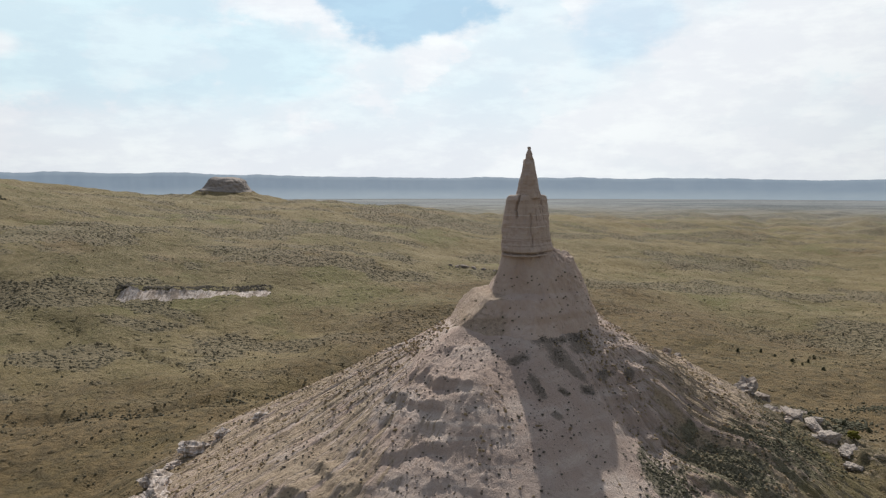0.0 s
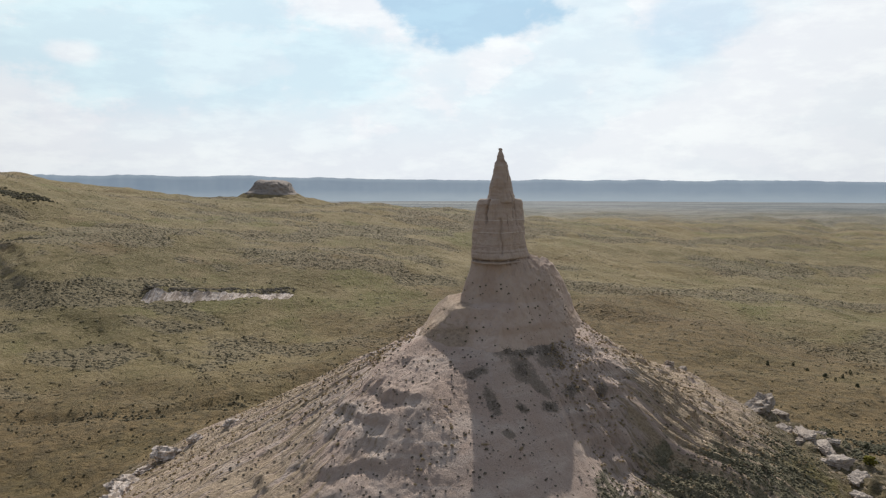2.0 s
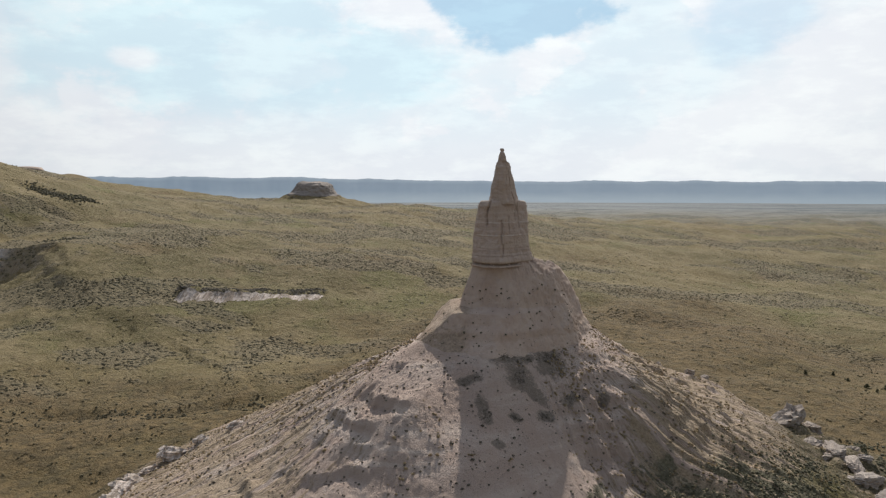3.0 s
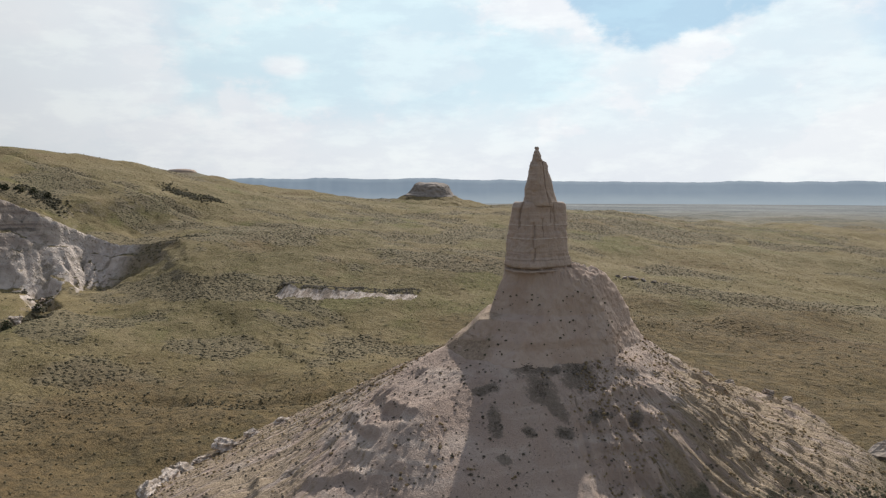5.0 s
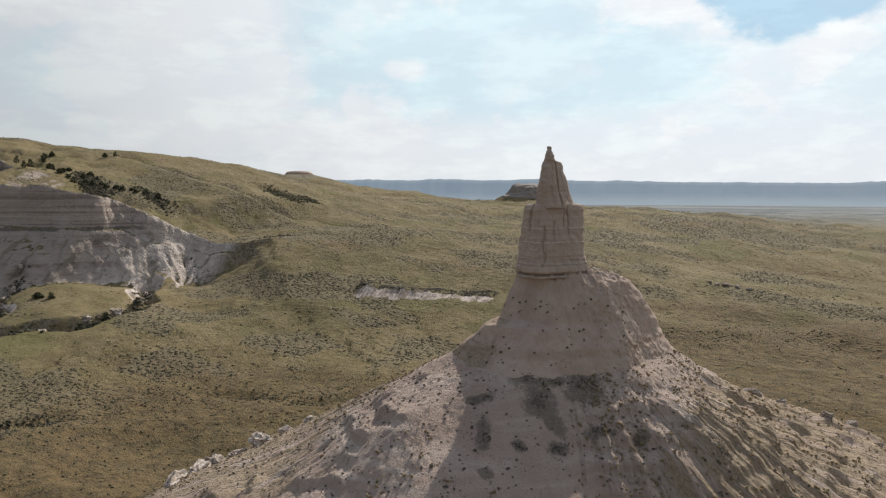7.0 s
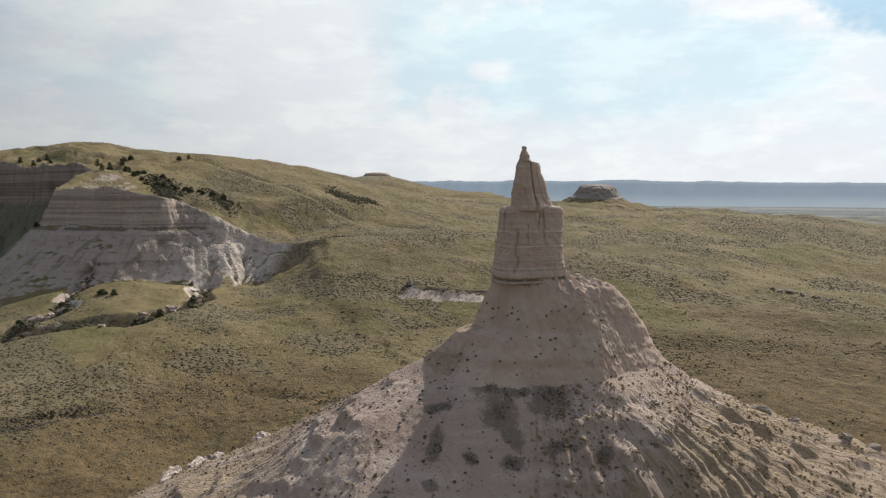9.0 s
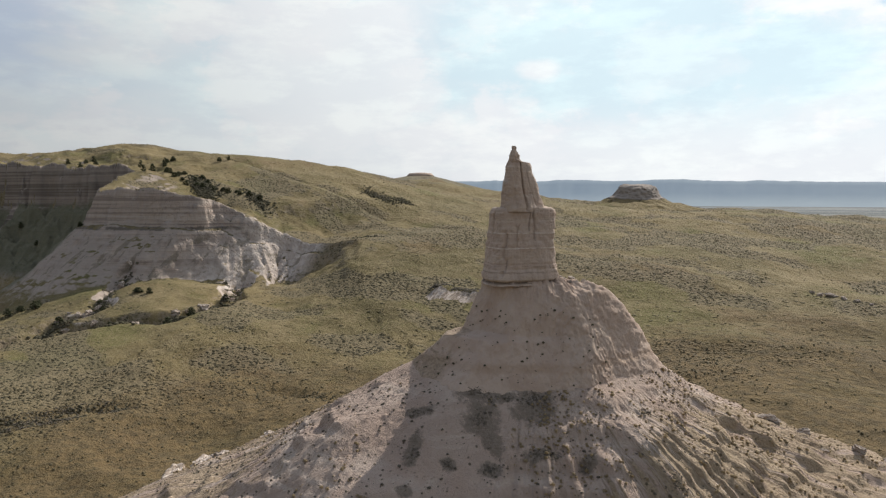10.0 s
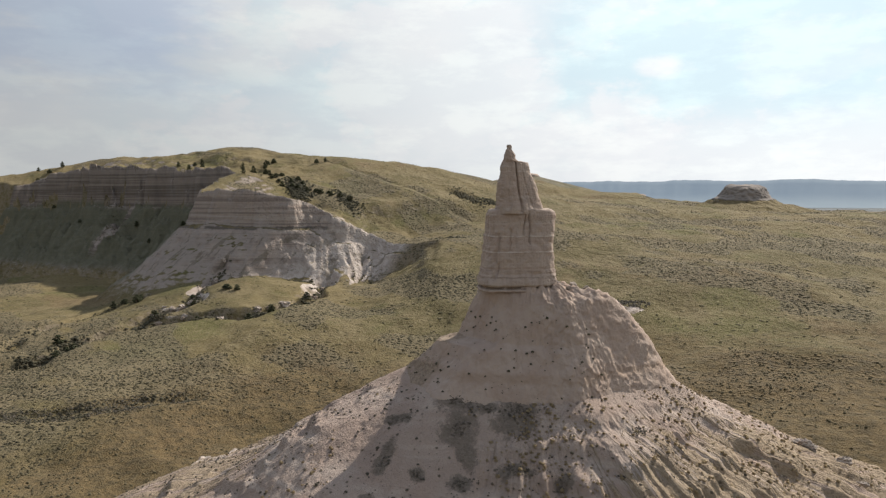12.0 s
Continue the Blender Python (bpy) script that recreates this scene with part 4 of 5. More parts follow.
def chimney():
    base = tagged(new("rock_spire"), "tall pinkish clay rock spire on a pedestal and debris cone", "rock formation")
    base.location = (0, 0, 0)

    def fin_carve(a, z, x, y):
        return groove(a, z, -38, 62.5, 70.3, 0.09, 0.55) + groove(a, z, -75, 63, 68, 0.07, 0.2) + groove(a, z, 140, 62.5, 70.3, 0.09, 0.5) + groove(a, z, 15, 63, 69, 0.06, 0.25)

    def shaft_carve(a, z, x, y):
        d = groove(a, z, -118, 58.6, 63.4, 0.045, 0.7, 0.02) + groove(a, z, -85, 53, 60, 0.035, 0.4) + groove(a, z, -35, 59.5, 63, 0.03, 0.35) + groove(a, z, -20, 58, 63, 0.035, 0.4)
        d = d + groove(a, z, -65, 57, 61, 0.025, 0.25) + groove(a, z, 60, 52, 63, 0.05, 0.5) + groove(a, z, 150, 53, 62, 0.05, 0.5)
        for h, w, k in ((59.4, 0.10, 0.10), (57.1, 0.10, 0.10), (52.15, 0.22, -0.55), (53.4, 0.1, -0.08), (54.1, 0.1, -0.06), (54.8, 0.1, -0.06), (61.4, 0.08, -0.1)):
            d = d + k * np.exp(-((z - h - 0.1 * fbm(x * 0.4, y * 0.4, 0.0, 2)) / w) ** 2)
        return d

    def ped_carve(a, z, x, y):
        runs = fbm(np.cos(a) * 9, np.sin(a) * 9, z * 0.06, 4, 0.6)
        d = (0.03 + 0.1 * sector(a, -28, 70)) * runs * smooth((51.6 - z) / 3) + 0.1 * sector(a, -32, 80) * fbm(x * 1.1, y * 1.1, z * 1.1, 4, 0.65) + 0.1 * sector(a, -20, 80) * fbm(x * 2.6, y * 2.6, z * 1.8, 3, 0.65)
        return d - 0.05 * np.exp(-((z - 40.6) / 0.25) ** 2)

    tier("summit_fin", FIN, 75, 3.0, 150, 0.1, fin_carve, base, M_CLAY, 0.22, "narrow split fin of rock at the summit")
    tier("rock_shaft", SHAFT, 55, 3.4, 300, 0.11, shaft_carve, base, M_SHAFT, 0.22, "jointed square block of layered clay rock")
    zs = np.arange(33.0, 52.21, 0.16)
    ang = np.linspace(-math.pi, math.pi, 560, endpoint=False)
    levels = np.array([k[0] for k in PEDESTAL])[::-1]
    radii = np.array([corner_radius(k[1:], ang, 8) for k in PEDESTAL])[::-1]
    r = np.array([[0.0]]) + np.array([np.interp(zs, levels, radii[:, c]) for c in range(len(ang))]).T
    a2, z2 = np.meshgrid(ang, zs, indexing="xy")
    x, y = AXIS[0] + r * np.cos(a2), AXIS[1] + r * np.sin(a2)
    r = r + 0.25 * fbm(x * 0.2, y * 0.2, z2 * 0.2, 3) + 0.09 * fbm(x * 1.1, y * 1.1, z2 * 1.1, 4, 0.6) + ped_carve(a2, z2, x, y)
    x, y = AXIS[0] + r * np.cos(a2), AXIS[1] + r * np.sin(a2)
    top = 0.25 * fbm(x * 0.5, y * 0.5, 2.0, 3) + 0.55 * fbm(x * 0.8, y * 0.8, 7.0, 4, 0.65) * smooth((z2 - 48.5) / 2)
    part("pedestal", grid_mesh("pedestal", np.stack([x, y, z2 + top], -1), closed=True, caps=True), M_SKIRT, base, "smooth pinkish clay skirt below a dark seam")
    ang = np.linspace(-math.pi, math.pi, 820, endpoint=False)
    d = np.concatenate([np.arange(-3.5, 45, 0.26), 45 + np.cumsum(np.linspace(0.3, 0.9, 75))])
    a, dd = np.meshgrid(ang, d, indexing="xy")
    r = np.maximum(corner_radius(FOOT, a, 6) + dd, 1.0)
    x, y = AXIS[0] + r * np.cos(a), AXIS[1] + r * np.sin(a)
    z = relief(x, y) - 2.0 * smooth((np.hypot(x - AXIS[0], y - AXIS[1]) - 97) / 6)
    me = grid_mesh("debris_cone", np.stack([x, y, z], -1)[:, ::1], closed=True)
    part("debris_cone", me, M_DEBRIS, base, "steep eroded slope of pale clay debris and dry grass")


chimney()


# ---- the far ridge ----
def far_ridge():
    az = np.radians(np.arange(-75, 120, 0.15))
    el = np.interp(np.degrees(az), [-75, -30, -10, 0, 10, 20, 36, 60, 120], [0.35, 0.42, 0.63, 0.68, 0.78, 0.95, 0.97, 1.0, 0.9])
    s = np.degrees(az)
    el = el + 0.05 * np.clip(1.6 * fbm(s * 0.35, 0 * s, 1.0, 4), -1, 1) + 0.018 * fbm(s * 2.5, 0 * s, 4.0, 3)
    top = 65 + 4400 * np.tan(np.radians(el))
    rows = []
    for k, (dist, h) in enumerate([(3800, 0.0), (4080, 0.2), (4230, 0.5), (4330, 0.84), (4400, 1.0), (4560, 1.0), (4600, 0.0)]):
        dr = dist + 9 * fbm(s * 0.6, 0 * s + k * 0.4, 7.0, 3)
        rows.append(np.stack([45 - dr * np.sin(az), 20 + dr * np.cos(az), -12 + (top + 12) * h], -1))
    me = grid_mesh("backdrop", np.stack(rows))
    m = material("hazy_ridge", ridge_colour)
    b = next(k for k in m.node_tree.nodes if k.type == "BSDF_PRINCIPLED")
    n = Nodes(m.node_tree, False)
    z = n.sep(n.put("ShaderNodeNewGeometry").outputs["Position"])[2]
    # distance haze painted as a blue glow, paler towards the foot
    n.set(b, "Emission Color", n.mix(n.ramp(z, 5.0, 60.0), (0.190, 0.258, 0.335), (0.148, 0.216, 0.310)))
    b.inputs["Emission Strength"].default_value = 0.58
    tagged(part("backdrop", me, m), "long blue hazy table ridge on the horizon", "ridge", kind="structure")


far_ridge()


# ---- butte ----
def butte():
    th = tagged(new("butte"), "small flat-topped rocky butte on a grassy knoll", "butte")
    ang = np.linspace(-math.pi, math.pi, 160, endpoint=False)[None]
    z = np.concatenate([np.linspace(50, 61, 12), np.linspace(61.5, 73.4, 26)])[:, None]
    r = np.interp(z, [50, 57, 60, 61.5, 64, 66.5, 69.5, 71.5, 72.6, 73.4], [60, 31, 25, 21.5, 19.0, 17.8, 16.0, 13.0, 9.5, 2.0])
    cx, cy = -199.0, 664.0
    x, y = cx + r * np.cos(ang), cy + r * np.sin(ang)
    d = 1.8 * fbm(x * 0.09, y * 0.09, z * 0.12, 4) + 0.8 * fbm(x * 0.3, y * 0.3, z * 0.5, 4, 0.6)
    rr = np.maximum(r + d * np.clip(r / 14, 0, 1), 0.3)
    co = np.stack([cx + rr * np.cos(ang) * 1.0, cy + rr * np.sin(ang), z + 0 * ang + 1.0 * fbm(x * 0.12, y * 0.12, 3.0, 4, 0.6)], -1)
    part("caprock", grid_mesh("caprock", co[10:], closed=True, caps=True), M_BUTTE, th)
    part("footslope", grid_mesh("footslope", co[:11], closed=True), M_PRAIRIE, th)


butte()


# ---- far mesas ----
def mesa(cx, cy, top, width, height, reach, label):
    th = tagged(new("mesa"), label, "mesa")
    ang = np.linspace(-math.pi, math.pi, 72, endpoint=False)[None]
    z = np.array([-6, top - height * 1.6, top - height, top - height * 0.5, top - 1.5, top])[:, None]
    r = np.array([reach, width * 1.9, width * 1.12, width * 1.0, width * 0.92, width * 0.4])[:, None]
    x, y = cx + r * np.cos(ang), cy + r * np.sin(ang)
    r = r * (1 + 0.16 * fbm(x * 0.02, y * 0.02, 1.0, 4))
    co = np.stack([cx + r * np.cos(ang), cy + r * np.sin(ang), z + 0 * ang], -1)
    part("caprock", grid_mesh("caprock", co[2:], closed=True, caps=True), M_CLAY, th)
    part("footslope", grid_mesh("footslope", co[:3], closed=True), M_PRAIRIE, th)


mesa(-1008.0, 1302.0, 112.0, 27.0, 8.0, 430.0, "distant flat-topped mesa behind the grassy hill")
mesa(-592.0, 1118.0, 65.0, 9.0, 5.0, 170.0, "distant small rocky knoll on the plain")


# ---- the pale bank ----
def chalk_bank():
    """An eroded pale scarp in the turf, fluted by rain."""
    line = np.array(BANK, float)
    s = np.linspace(0.03, 0.97, 460)
    px, py = np.interp(s * 3, range(4), line[:, 0]), np.interp(s * 3, range(4), line[:, 1])
    py = py + 1.3 * fbm(px / 7, 0 * px, 3.0, 4)
    tall = smooth(s * 12) * (0.35 + 0.65 * smooth((0.8 - s) * 3)) * smooth((1 - s) * 12) * (0.85 + 0.3 * fbm(px / 4, 0 * px, 5.0, 5, 0.7))
    rows = []
    for v in np.linspace(0, 1, 14):
        flute = np.abs(fbm(px / 1.7, 0 * px + v * 0.5, 1.0, 4, 0.65))
        y = py - (8.0 + 1.6 * fbm(px / 3, 0 * px, 8.0, 4, 0.65)) * (1 - v) + 1.5 * flute * math.sin(math.pi * min(v * 0.8 + 0.2, 1))
        rows.append(np.stack([px, y, relief(px, y, False) - 0.2 + 2.7 * tall * v ** 0.9 + 0.25 * fbm(px / 0.8, 0 * px + v * 6, 2.0, 3) * v], -1))
    rows.append(np.stack([px, py + 3.0, relief(px, py + 3.0, False) + 1.8 * tall], -1))
    rows.append(np.stack([px, py + 12.0, relief(px, py + 12.0, False) - 0.4], -1))
    co = np.stack(rows)
    th = tagged(part("chalk_bank", grid_mesh("chalk_bank", co[:15], flat=True), M_CHALK), "pale eroded chalk bank exposed in the turf", "bank")
    part("turf_cap", grid_mesh("turf_cap", co[13:] + np.array([0, 0, 0.05]), flat=False), M_PRAIRIE, th, "dry turf over the bank")
    # brush thickened to stand in for the shaded scarp above the pale face
    rng = np.random.default_rng(52)
    i, o = rng.integers(0, 460, 1500), rng.uniform(0.0, 8.0, 1500)
    sizes = rng.uniform(0.2, 0.6, 1500)
    lift = np.interp(o, [-1.0, 0, 3, 12], [2.1, 2.5, 1.8, -0.4])
    c = np.stack([px[i] - 2 + rng.normal(0, 1.0, 1500), py[i] + o, relief(px[i], py[i] + o, False) + lift * tall[i] + 0.1], -1)
    tagged(part("bank_brush", clumps("bank_brush", c, sizes, rng, 0.7), M_DRY), "dark brown brush along the bank top, also standing for its shade", "brush", kind="stuff")


chalk_bank()


# ---- loose and bedded rocks ----
def boulder_mesh(name, rng):
    """An angular block: a ball cut by many planes, then pitted."""
    u = np.linspace(0.02, math.pi - 0.02, 22)[:, None]
    v = np.linspace(-math.pi, math.pi, 40, endpoint=False)[None]
    d = np.stack([np.sin(u) * np.cos(v), np.sin(u) * np.sin(v), np.cos(u) + 0 * v], -1)
    r = np.full(d.shape[:2], 1.5)
    for k in range(16):
        m = rng.normal(0, 1, 3)
        m = m / np.linalg.norm(m)
        c = d @ m
        r = np.minimum(r, np.where(c > 0.15, rng.uniform(0.62, 0.95) / np.maximum(c, 0.15), 9))
    o = rng.uniform(-50, 50, 3)
    x, y, z = (d[..., i] * r for i in range(3))
    r = r + 0.17 * fbm(x * 2.2 + o[0], y * 2.2 + o[1], z * 4.5 + o[2], 4, 0.7) - 0.09 * smooth(np.sin(z * 9 + o[0]) * 2 - 1)
    return grid_mesh(name, (d * r[..., None])[::-1], closed=True, caps=True, flat=True)


ROCKS = []


def rocks():
    rng = np.random.default_rng(5)
    for _ in range(6):
        me = boulder_mesh("rock_outcrop", rng)
        me.materials.append(M_PALE)
        ROCKS.append(me)

    white = [me.copy() for me in ROCKS]
    for me in white:
        me.materials[0] = M_CHALK

    def put(x, y, size, sx, sy, sz, label, sunk, group, kinds=ROCKS, z=None):
        ob = new("rock_outcrop", kinds[int(rng.integers(6))])
        z = float(relief(np.array([x]), np.array([y]))[0]) if z is None else z
        ob.location = (x, y, z + size * sz * (0.55 - sunk))
        ob.rotation_euler = (rng.uniform(-0.15, 0.15), rng.uniform(-0.15, 0.15), rng.uniform(0, 6.28))
        ob.scale = (size * sx, size * sy, size * sz)
        tagged(ob, label, "rock", group)

    # ledges at the western foot of the cone
    for x, y, size in ((-52, 146, 2.6), (-54.5, 141, 2.2), (-55, 135, 2.6), (-52, 128, 2.8), (-50, 121, 2.4), (-46, 147, 1.6), (-38, 145.5, 1.2), (-55.5, 126, 1.5)):
        put(x, y, size, 1.5, 0.9, 0.6, "pale crumbling ledge at the foot of the debris slope", 0.35, "pale ledges at the foot of the cone", white)
    # blocks on the eastern side
    for x, y, size, sz in ((85, 198, 5.4, 0.95), (90.5, 200, 2.8, 0.8), (86, 184, 3.6, 0.6), (88, 179, 3.0, 0.5), (86, 172, 3.4, 0.6), (87, 165, 2.6, 0.5), (86, 158, 3.4, 0.6), (87, 151, 2.4, 0.5), (85, 145, 2.2, 0.5), (93, 176, 1.8, 0.5), (95, 186, 1.6, 0.5)):
        put(x, y, size * 0.85, 1.3, 0.85, sz, "pale weathered rock block bedded in the grassy slope", 0.5, "pale rock blocks beside the cone")
    # pale rock in the gully walls
    for k, (line, count) in enumerate(((GULLIES[0][0][:9], 26), (GULLIES[1][0], 16))):
        line = np.array(line, float)
        for t in np.sort(rng.uniform(0, len(line) - 1.01, count)):
            x, y = float(np.interp(t, range(len(line)), line[:, 0])), float(np.interp(t, range(len(line)), line[:, 1]))
            put(x + rng.uniform(-6.5, -2.5), y + rng.uniform(1.5, 4.5), rng.uniform(1.0, 2.7), 1.2, 0.8, 0.8, "pale rock showing in the side of the gully", 0.35, "pale rocks along the gully", white if rng.uniform() < 0.6 else ROCKS)
    # far outcrop in the sage
    for x, y, size in ((8, 394, 1.6), (12, 396, 2.0), (17, 395, 1.5), (22, 393, 1.3), (4, 397, 1.2), (28, 391, 1.0)):
        put(x, y, size, 1.3, 0.9, 0.6, "small pale rock outcrop among sagebrush", 0.3, "small outcrops in the sage")
    for x, y, z, size in ((21.2, 142.2, 52.2, 0.6), (21.9, 143.8, 52.1, 0.8), (22.7, 145.4, 51.7, 0.6), (22.2, 147.0, 51.9, 0.7), (23.8, 147.2, 51.2, 0.5), (24.9, 148.6, 50.9, 0.6), (20.4, 140.6, 52.2, 0.5), (23.2, 148.6, 51.4, 0.5)):
        put(x, y, size, 1.2, 0.9, 0.7, "pale rubble lying at the foot of the rock shaft", 0.3, "rubble at the foot of the shaft", ROCKS, z)
    for x, y, size in ((44.5, 176, 1.6), (49, 178, 1.2), (57, 181, 1.4), (61, 185, 1.0), (66, 184, 0.9), (53, 174, 0.8)):
        put(x, y, size, 1.1, 0.8, 0.7, "pale fallen block on the lower debris slope", 0.2, "pale fallen blocks")


rocks()


# ---- plants ----
def juniper(rng, height, spread, name="juniper_tree"):
    """A dark bushy conifer: trunk, limbs in the crown, many uneven tufts."""
    th = tagged(new(name), "dark green juniper tree on the grassy slope", "tree")
    ang = np.linspace(-math.pi, math.pi, 8, endpoint=False)[None]
    z = np.linspace(-0.4, height * 0.8, 7)[:, None]
    r = np.interp(z, [-0.4, 0.3, height * 0.8], [0.09 * height * 0.55, 0.045 * height, 0.01])
    bend = 0.06 * height * np.sin(z / height * 3)
    part("trunk", grid_mesh("trunk", np.stack([bend + r * np.cos(ang), r * np.sin(ang), z + 0 * ang], -1), closed=True, caps=True), M_BARK, th)
    k = 75
    t = rng.uniform(0.06, 1.0, k) ** 0.8
    rad = spread * np.interp(t, [0, 0.25, 0.6, 1], [0.75, 1.0, 0.85, 0.3]) * np.sqrt(rng.uniform(0.1, 1, k)) * rng.uniform(0.75, 1.15, k)
    a = rng.uniform(0, 2 * math.pi, k)
    c = np.stack([rad * np.cos(a), rad * np.sin(a), t * height * 0.92], -1)
    part("crown", clumps("crown", c, rng.uniform(0.16, 0.32, k) * spread * np.interp(t, [0, 1], [1.1, 0.6]), rng, 0.8, 0.45), M_JUNIPER, th)
    return th


def stand(th, x, y, rng, group, label="", lo=0.75, hi=1.25, tall=1.0):
    z = float(relief(np.array([float(x)]), np.array([float(y)]), False)[0])
    k = rng.uniform(lo, hi)
    c = copy_thing(th, pose(x, y, z, 0, 0, rng.uniform(0, 360)))
    c.scale = (k, k, k * tall * rng.uniform(0.85, 1.15))
    tagged(c, label, group=group)
    return c


def trees():
    rng = np.random.default_rng(11)
    kinds = [juniper(rng, 4.6, 1.9), juniper(rng, 3.6, 2.0), juniper(rng, 5.2, 1.7)]
    first = [(-466, 293), (-452, 298), (-394, 303)]
    for th, (x, y) in zip(kinds, first):
        th.location = (x, y, float(relief(np.array([float(x)]), np.array([float(y)]), False)[0]))
        tagged(th, group="junipers on the bluff")
    upper = [(-435, 342), (-450, 358), (-437, 324), (-433, 331), (-483, 305), (-487, 313), (-479, 290), (-426, 384), (-425, 392), (-723, 246), (-686, 247), (-692, 260), (-650, 228), (-445, 350), (-441, 346), (-410, 332), (-404, 326), (-672, 240)]
    for k, (x, y) in enumerate(upper):
        stand(kinds[k % 3], x, y, rng, "junipers on the bluff")
    thicket = [(-386, 321), (-381, 324), (-375, 323), (-379, 333), (-371, 329), (-362, 334), (-366, 330), (-353, 338), (-357, 333), (-346, 337), (-342, 341), (-331, 343), (-336, 339), (-383, 341), (-391, 327), (-396, 331), (-400, 337), (-322, 345), (-372, 338)]
    for k, (x, y) in enumerate(thicket):
        stand(kinds[k % 3], x, y, rng, "junipers in the thicket", "dark bushy juniper in a thicket behind the bluff rim", 0.9, 1.35, 0.62)
    gully = [(-319, 188), (-316, 193), (-310, 197), (-317, 202), (-313, 199), (-258, 207), (-265, 147), (-260, 149), (-256, 151), (-252, 143), (-260, 166), (-258, 169), (-256, 229), (-261, 226), (-214, 214), (-211, 224), (-214, 229), (-222, 249), (-228, 253), (-247, 132), (-250, 125), (-270, 192), (-276, 214), (-236, 199)]
    for k, (x, y) in enumerate(gully):
        stand(kinds[k % 3], x, y, rng, "junipers along the gully", "dark juniper growing along the gully", 0.8, 1.4, 0.7)
    face = [(-496, 262), (-372, 249), (-420, 268), (-560, 238), (-614, 232), (-470, 262)]
    for k, (x, y) in enumerate(face):
        stand(kinds[k % 3], x, y, rng, "junipers on the shaded slope", "dark juniper on the shaded slope under the cliff", 0.6, 1.0)
    for k, (x, y) in enumerate([(118, 263), (122, 247), (123, 242), (127, 246), (120, 256), (132, 252), (109, 262), (126, 234), (104, 182), (108, 178), (99, 190)]):
        stand(kinds[k % 3], x, y, rng, "shrubs on the flat", "low dark shrub on the dry flat", 0.25, 0.42)


trees()


def scatter(name, x, y, sizes, mat, label, rng, squash=0.7, category="shrubs", sink=0.15):
    z = relief(x, y)
    c = np.stack([x, y, z + sizes * squash * (0.8 - sink * 2)], -1)
    ob = part(name, clumps(name, c, sizes, rng, squash), mat)
    return tagged(ob, label, category, kind="stuff")


def sage():
    rng = np.random.default_rng(21)
    k = 150000
    a = np.radians(rng.uniform(-40, 88, k) + 90)
    r = np.exp(rng.uniform(math.log(95), math.log(780), k))
    x, y = 45 + r * np.cos(a), 20 + r * np.sin(a)
    keep = rng.uniform(0, 1, k) < 0.1 + 0.9 * sage_cover(x, y) * (0.6 + 0.5 * fbm(x / 9, y / 9, 15.0, 2))
    keep &= np.hypot(x - AXIS[0], y - AXIS[1]) > 78
    d, side, share = along(RIM, x, y)
    keep &= ~((side > 0) & (d < 46) & (x < -215))
    x, y = x[keep][:52000], y[keep][:52000]
    r = np.hypot(x - 45, y - 20)
    sizes = (0.14 + 0.36 * rng.uniform(0, 1, len(x)) ** 1.8) * np.interp(r, [90, 300, 700], [0.75, 1.0, 1.3])
    scatter("sagebrush", x, y, sizes, M_SAGE, "scattered dark sagebrush over the dry prairie", rng)


sage()


def tufts():
    """Small dark tufts and stones dotted over the debris cone."""
    rng = np.random.default_rng(33)
    k = 13000
    a = np.radians(rng.uniform(-200, 60, k))
    d = rng.uniform(0.5, 62, k) ** 1.0
    r = corner_radius(FOOT, a, 6) + d
    x, y = AXIS[0] + r * np.cos(a), AXIS[1] + r * np.sin(a)
    thick = fbm(x / 7, y / 7, 3.0, 4, 0.6)
    keep = rng.uniform(-1.0, 1.0, k) < thick - 0.9 * sector(a, -38, 60, 8) + 0.4 * sector(a, 150, 250, 10)
    x, y = x[keep][:4200], y[keep][:4200]
    scatter("slope_tufts", x, y, 0.05 + 0.2 * rng.uniform(0, 1, len(x)) ** 2.4, M_DRY, "small dark tufts dotted over the pale debris slope", rng, 0.8, "tufts")


tufts()


def tussocks():
    """Dry bunch grass on the ribs of the debris cone."""
    rng = np.random.default_rng(35)
    k = 26000
    a = np.radians(rng.uniform(-205, 75, k))
    d = rng.uniform(0.3, 66, k)
    deg = np.degrees(a)
    want = np.where((deg > -58) | (deg < -150), 0.45, -0.25)
    r = corner_radius(FOOT, a, 6) + d
    x, y = AXIS[0] + r * np.cos(a), AXIS[1] + r * np.sin(a)
    keep = rng.uniform(-0.2, 1.0, k) < 0.6 * fbm(x / 6, y / 6, 13.0, 4, 0.65) + want - 0.15
    x, y = x[keep][:7500], y[keep][:7500]
    scatter("bunch_grass", x, y, 0.07 + 0.25 * rng.uniform(0, 1, len(x)) ** 2.0, M_STRAW, "tufts of dry bunch grass on the debris slope", rng, 0.75, "grass")


tussocks()


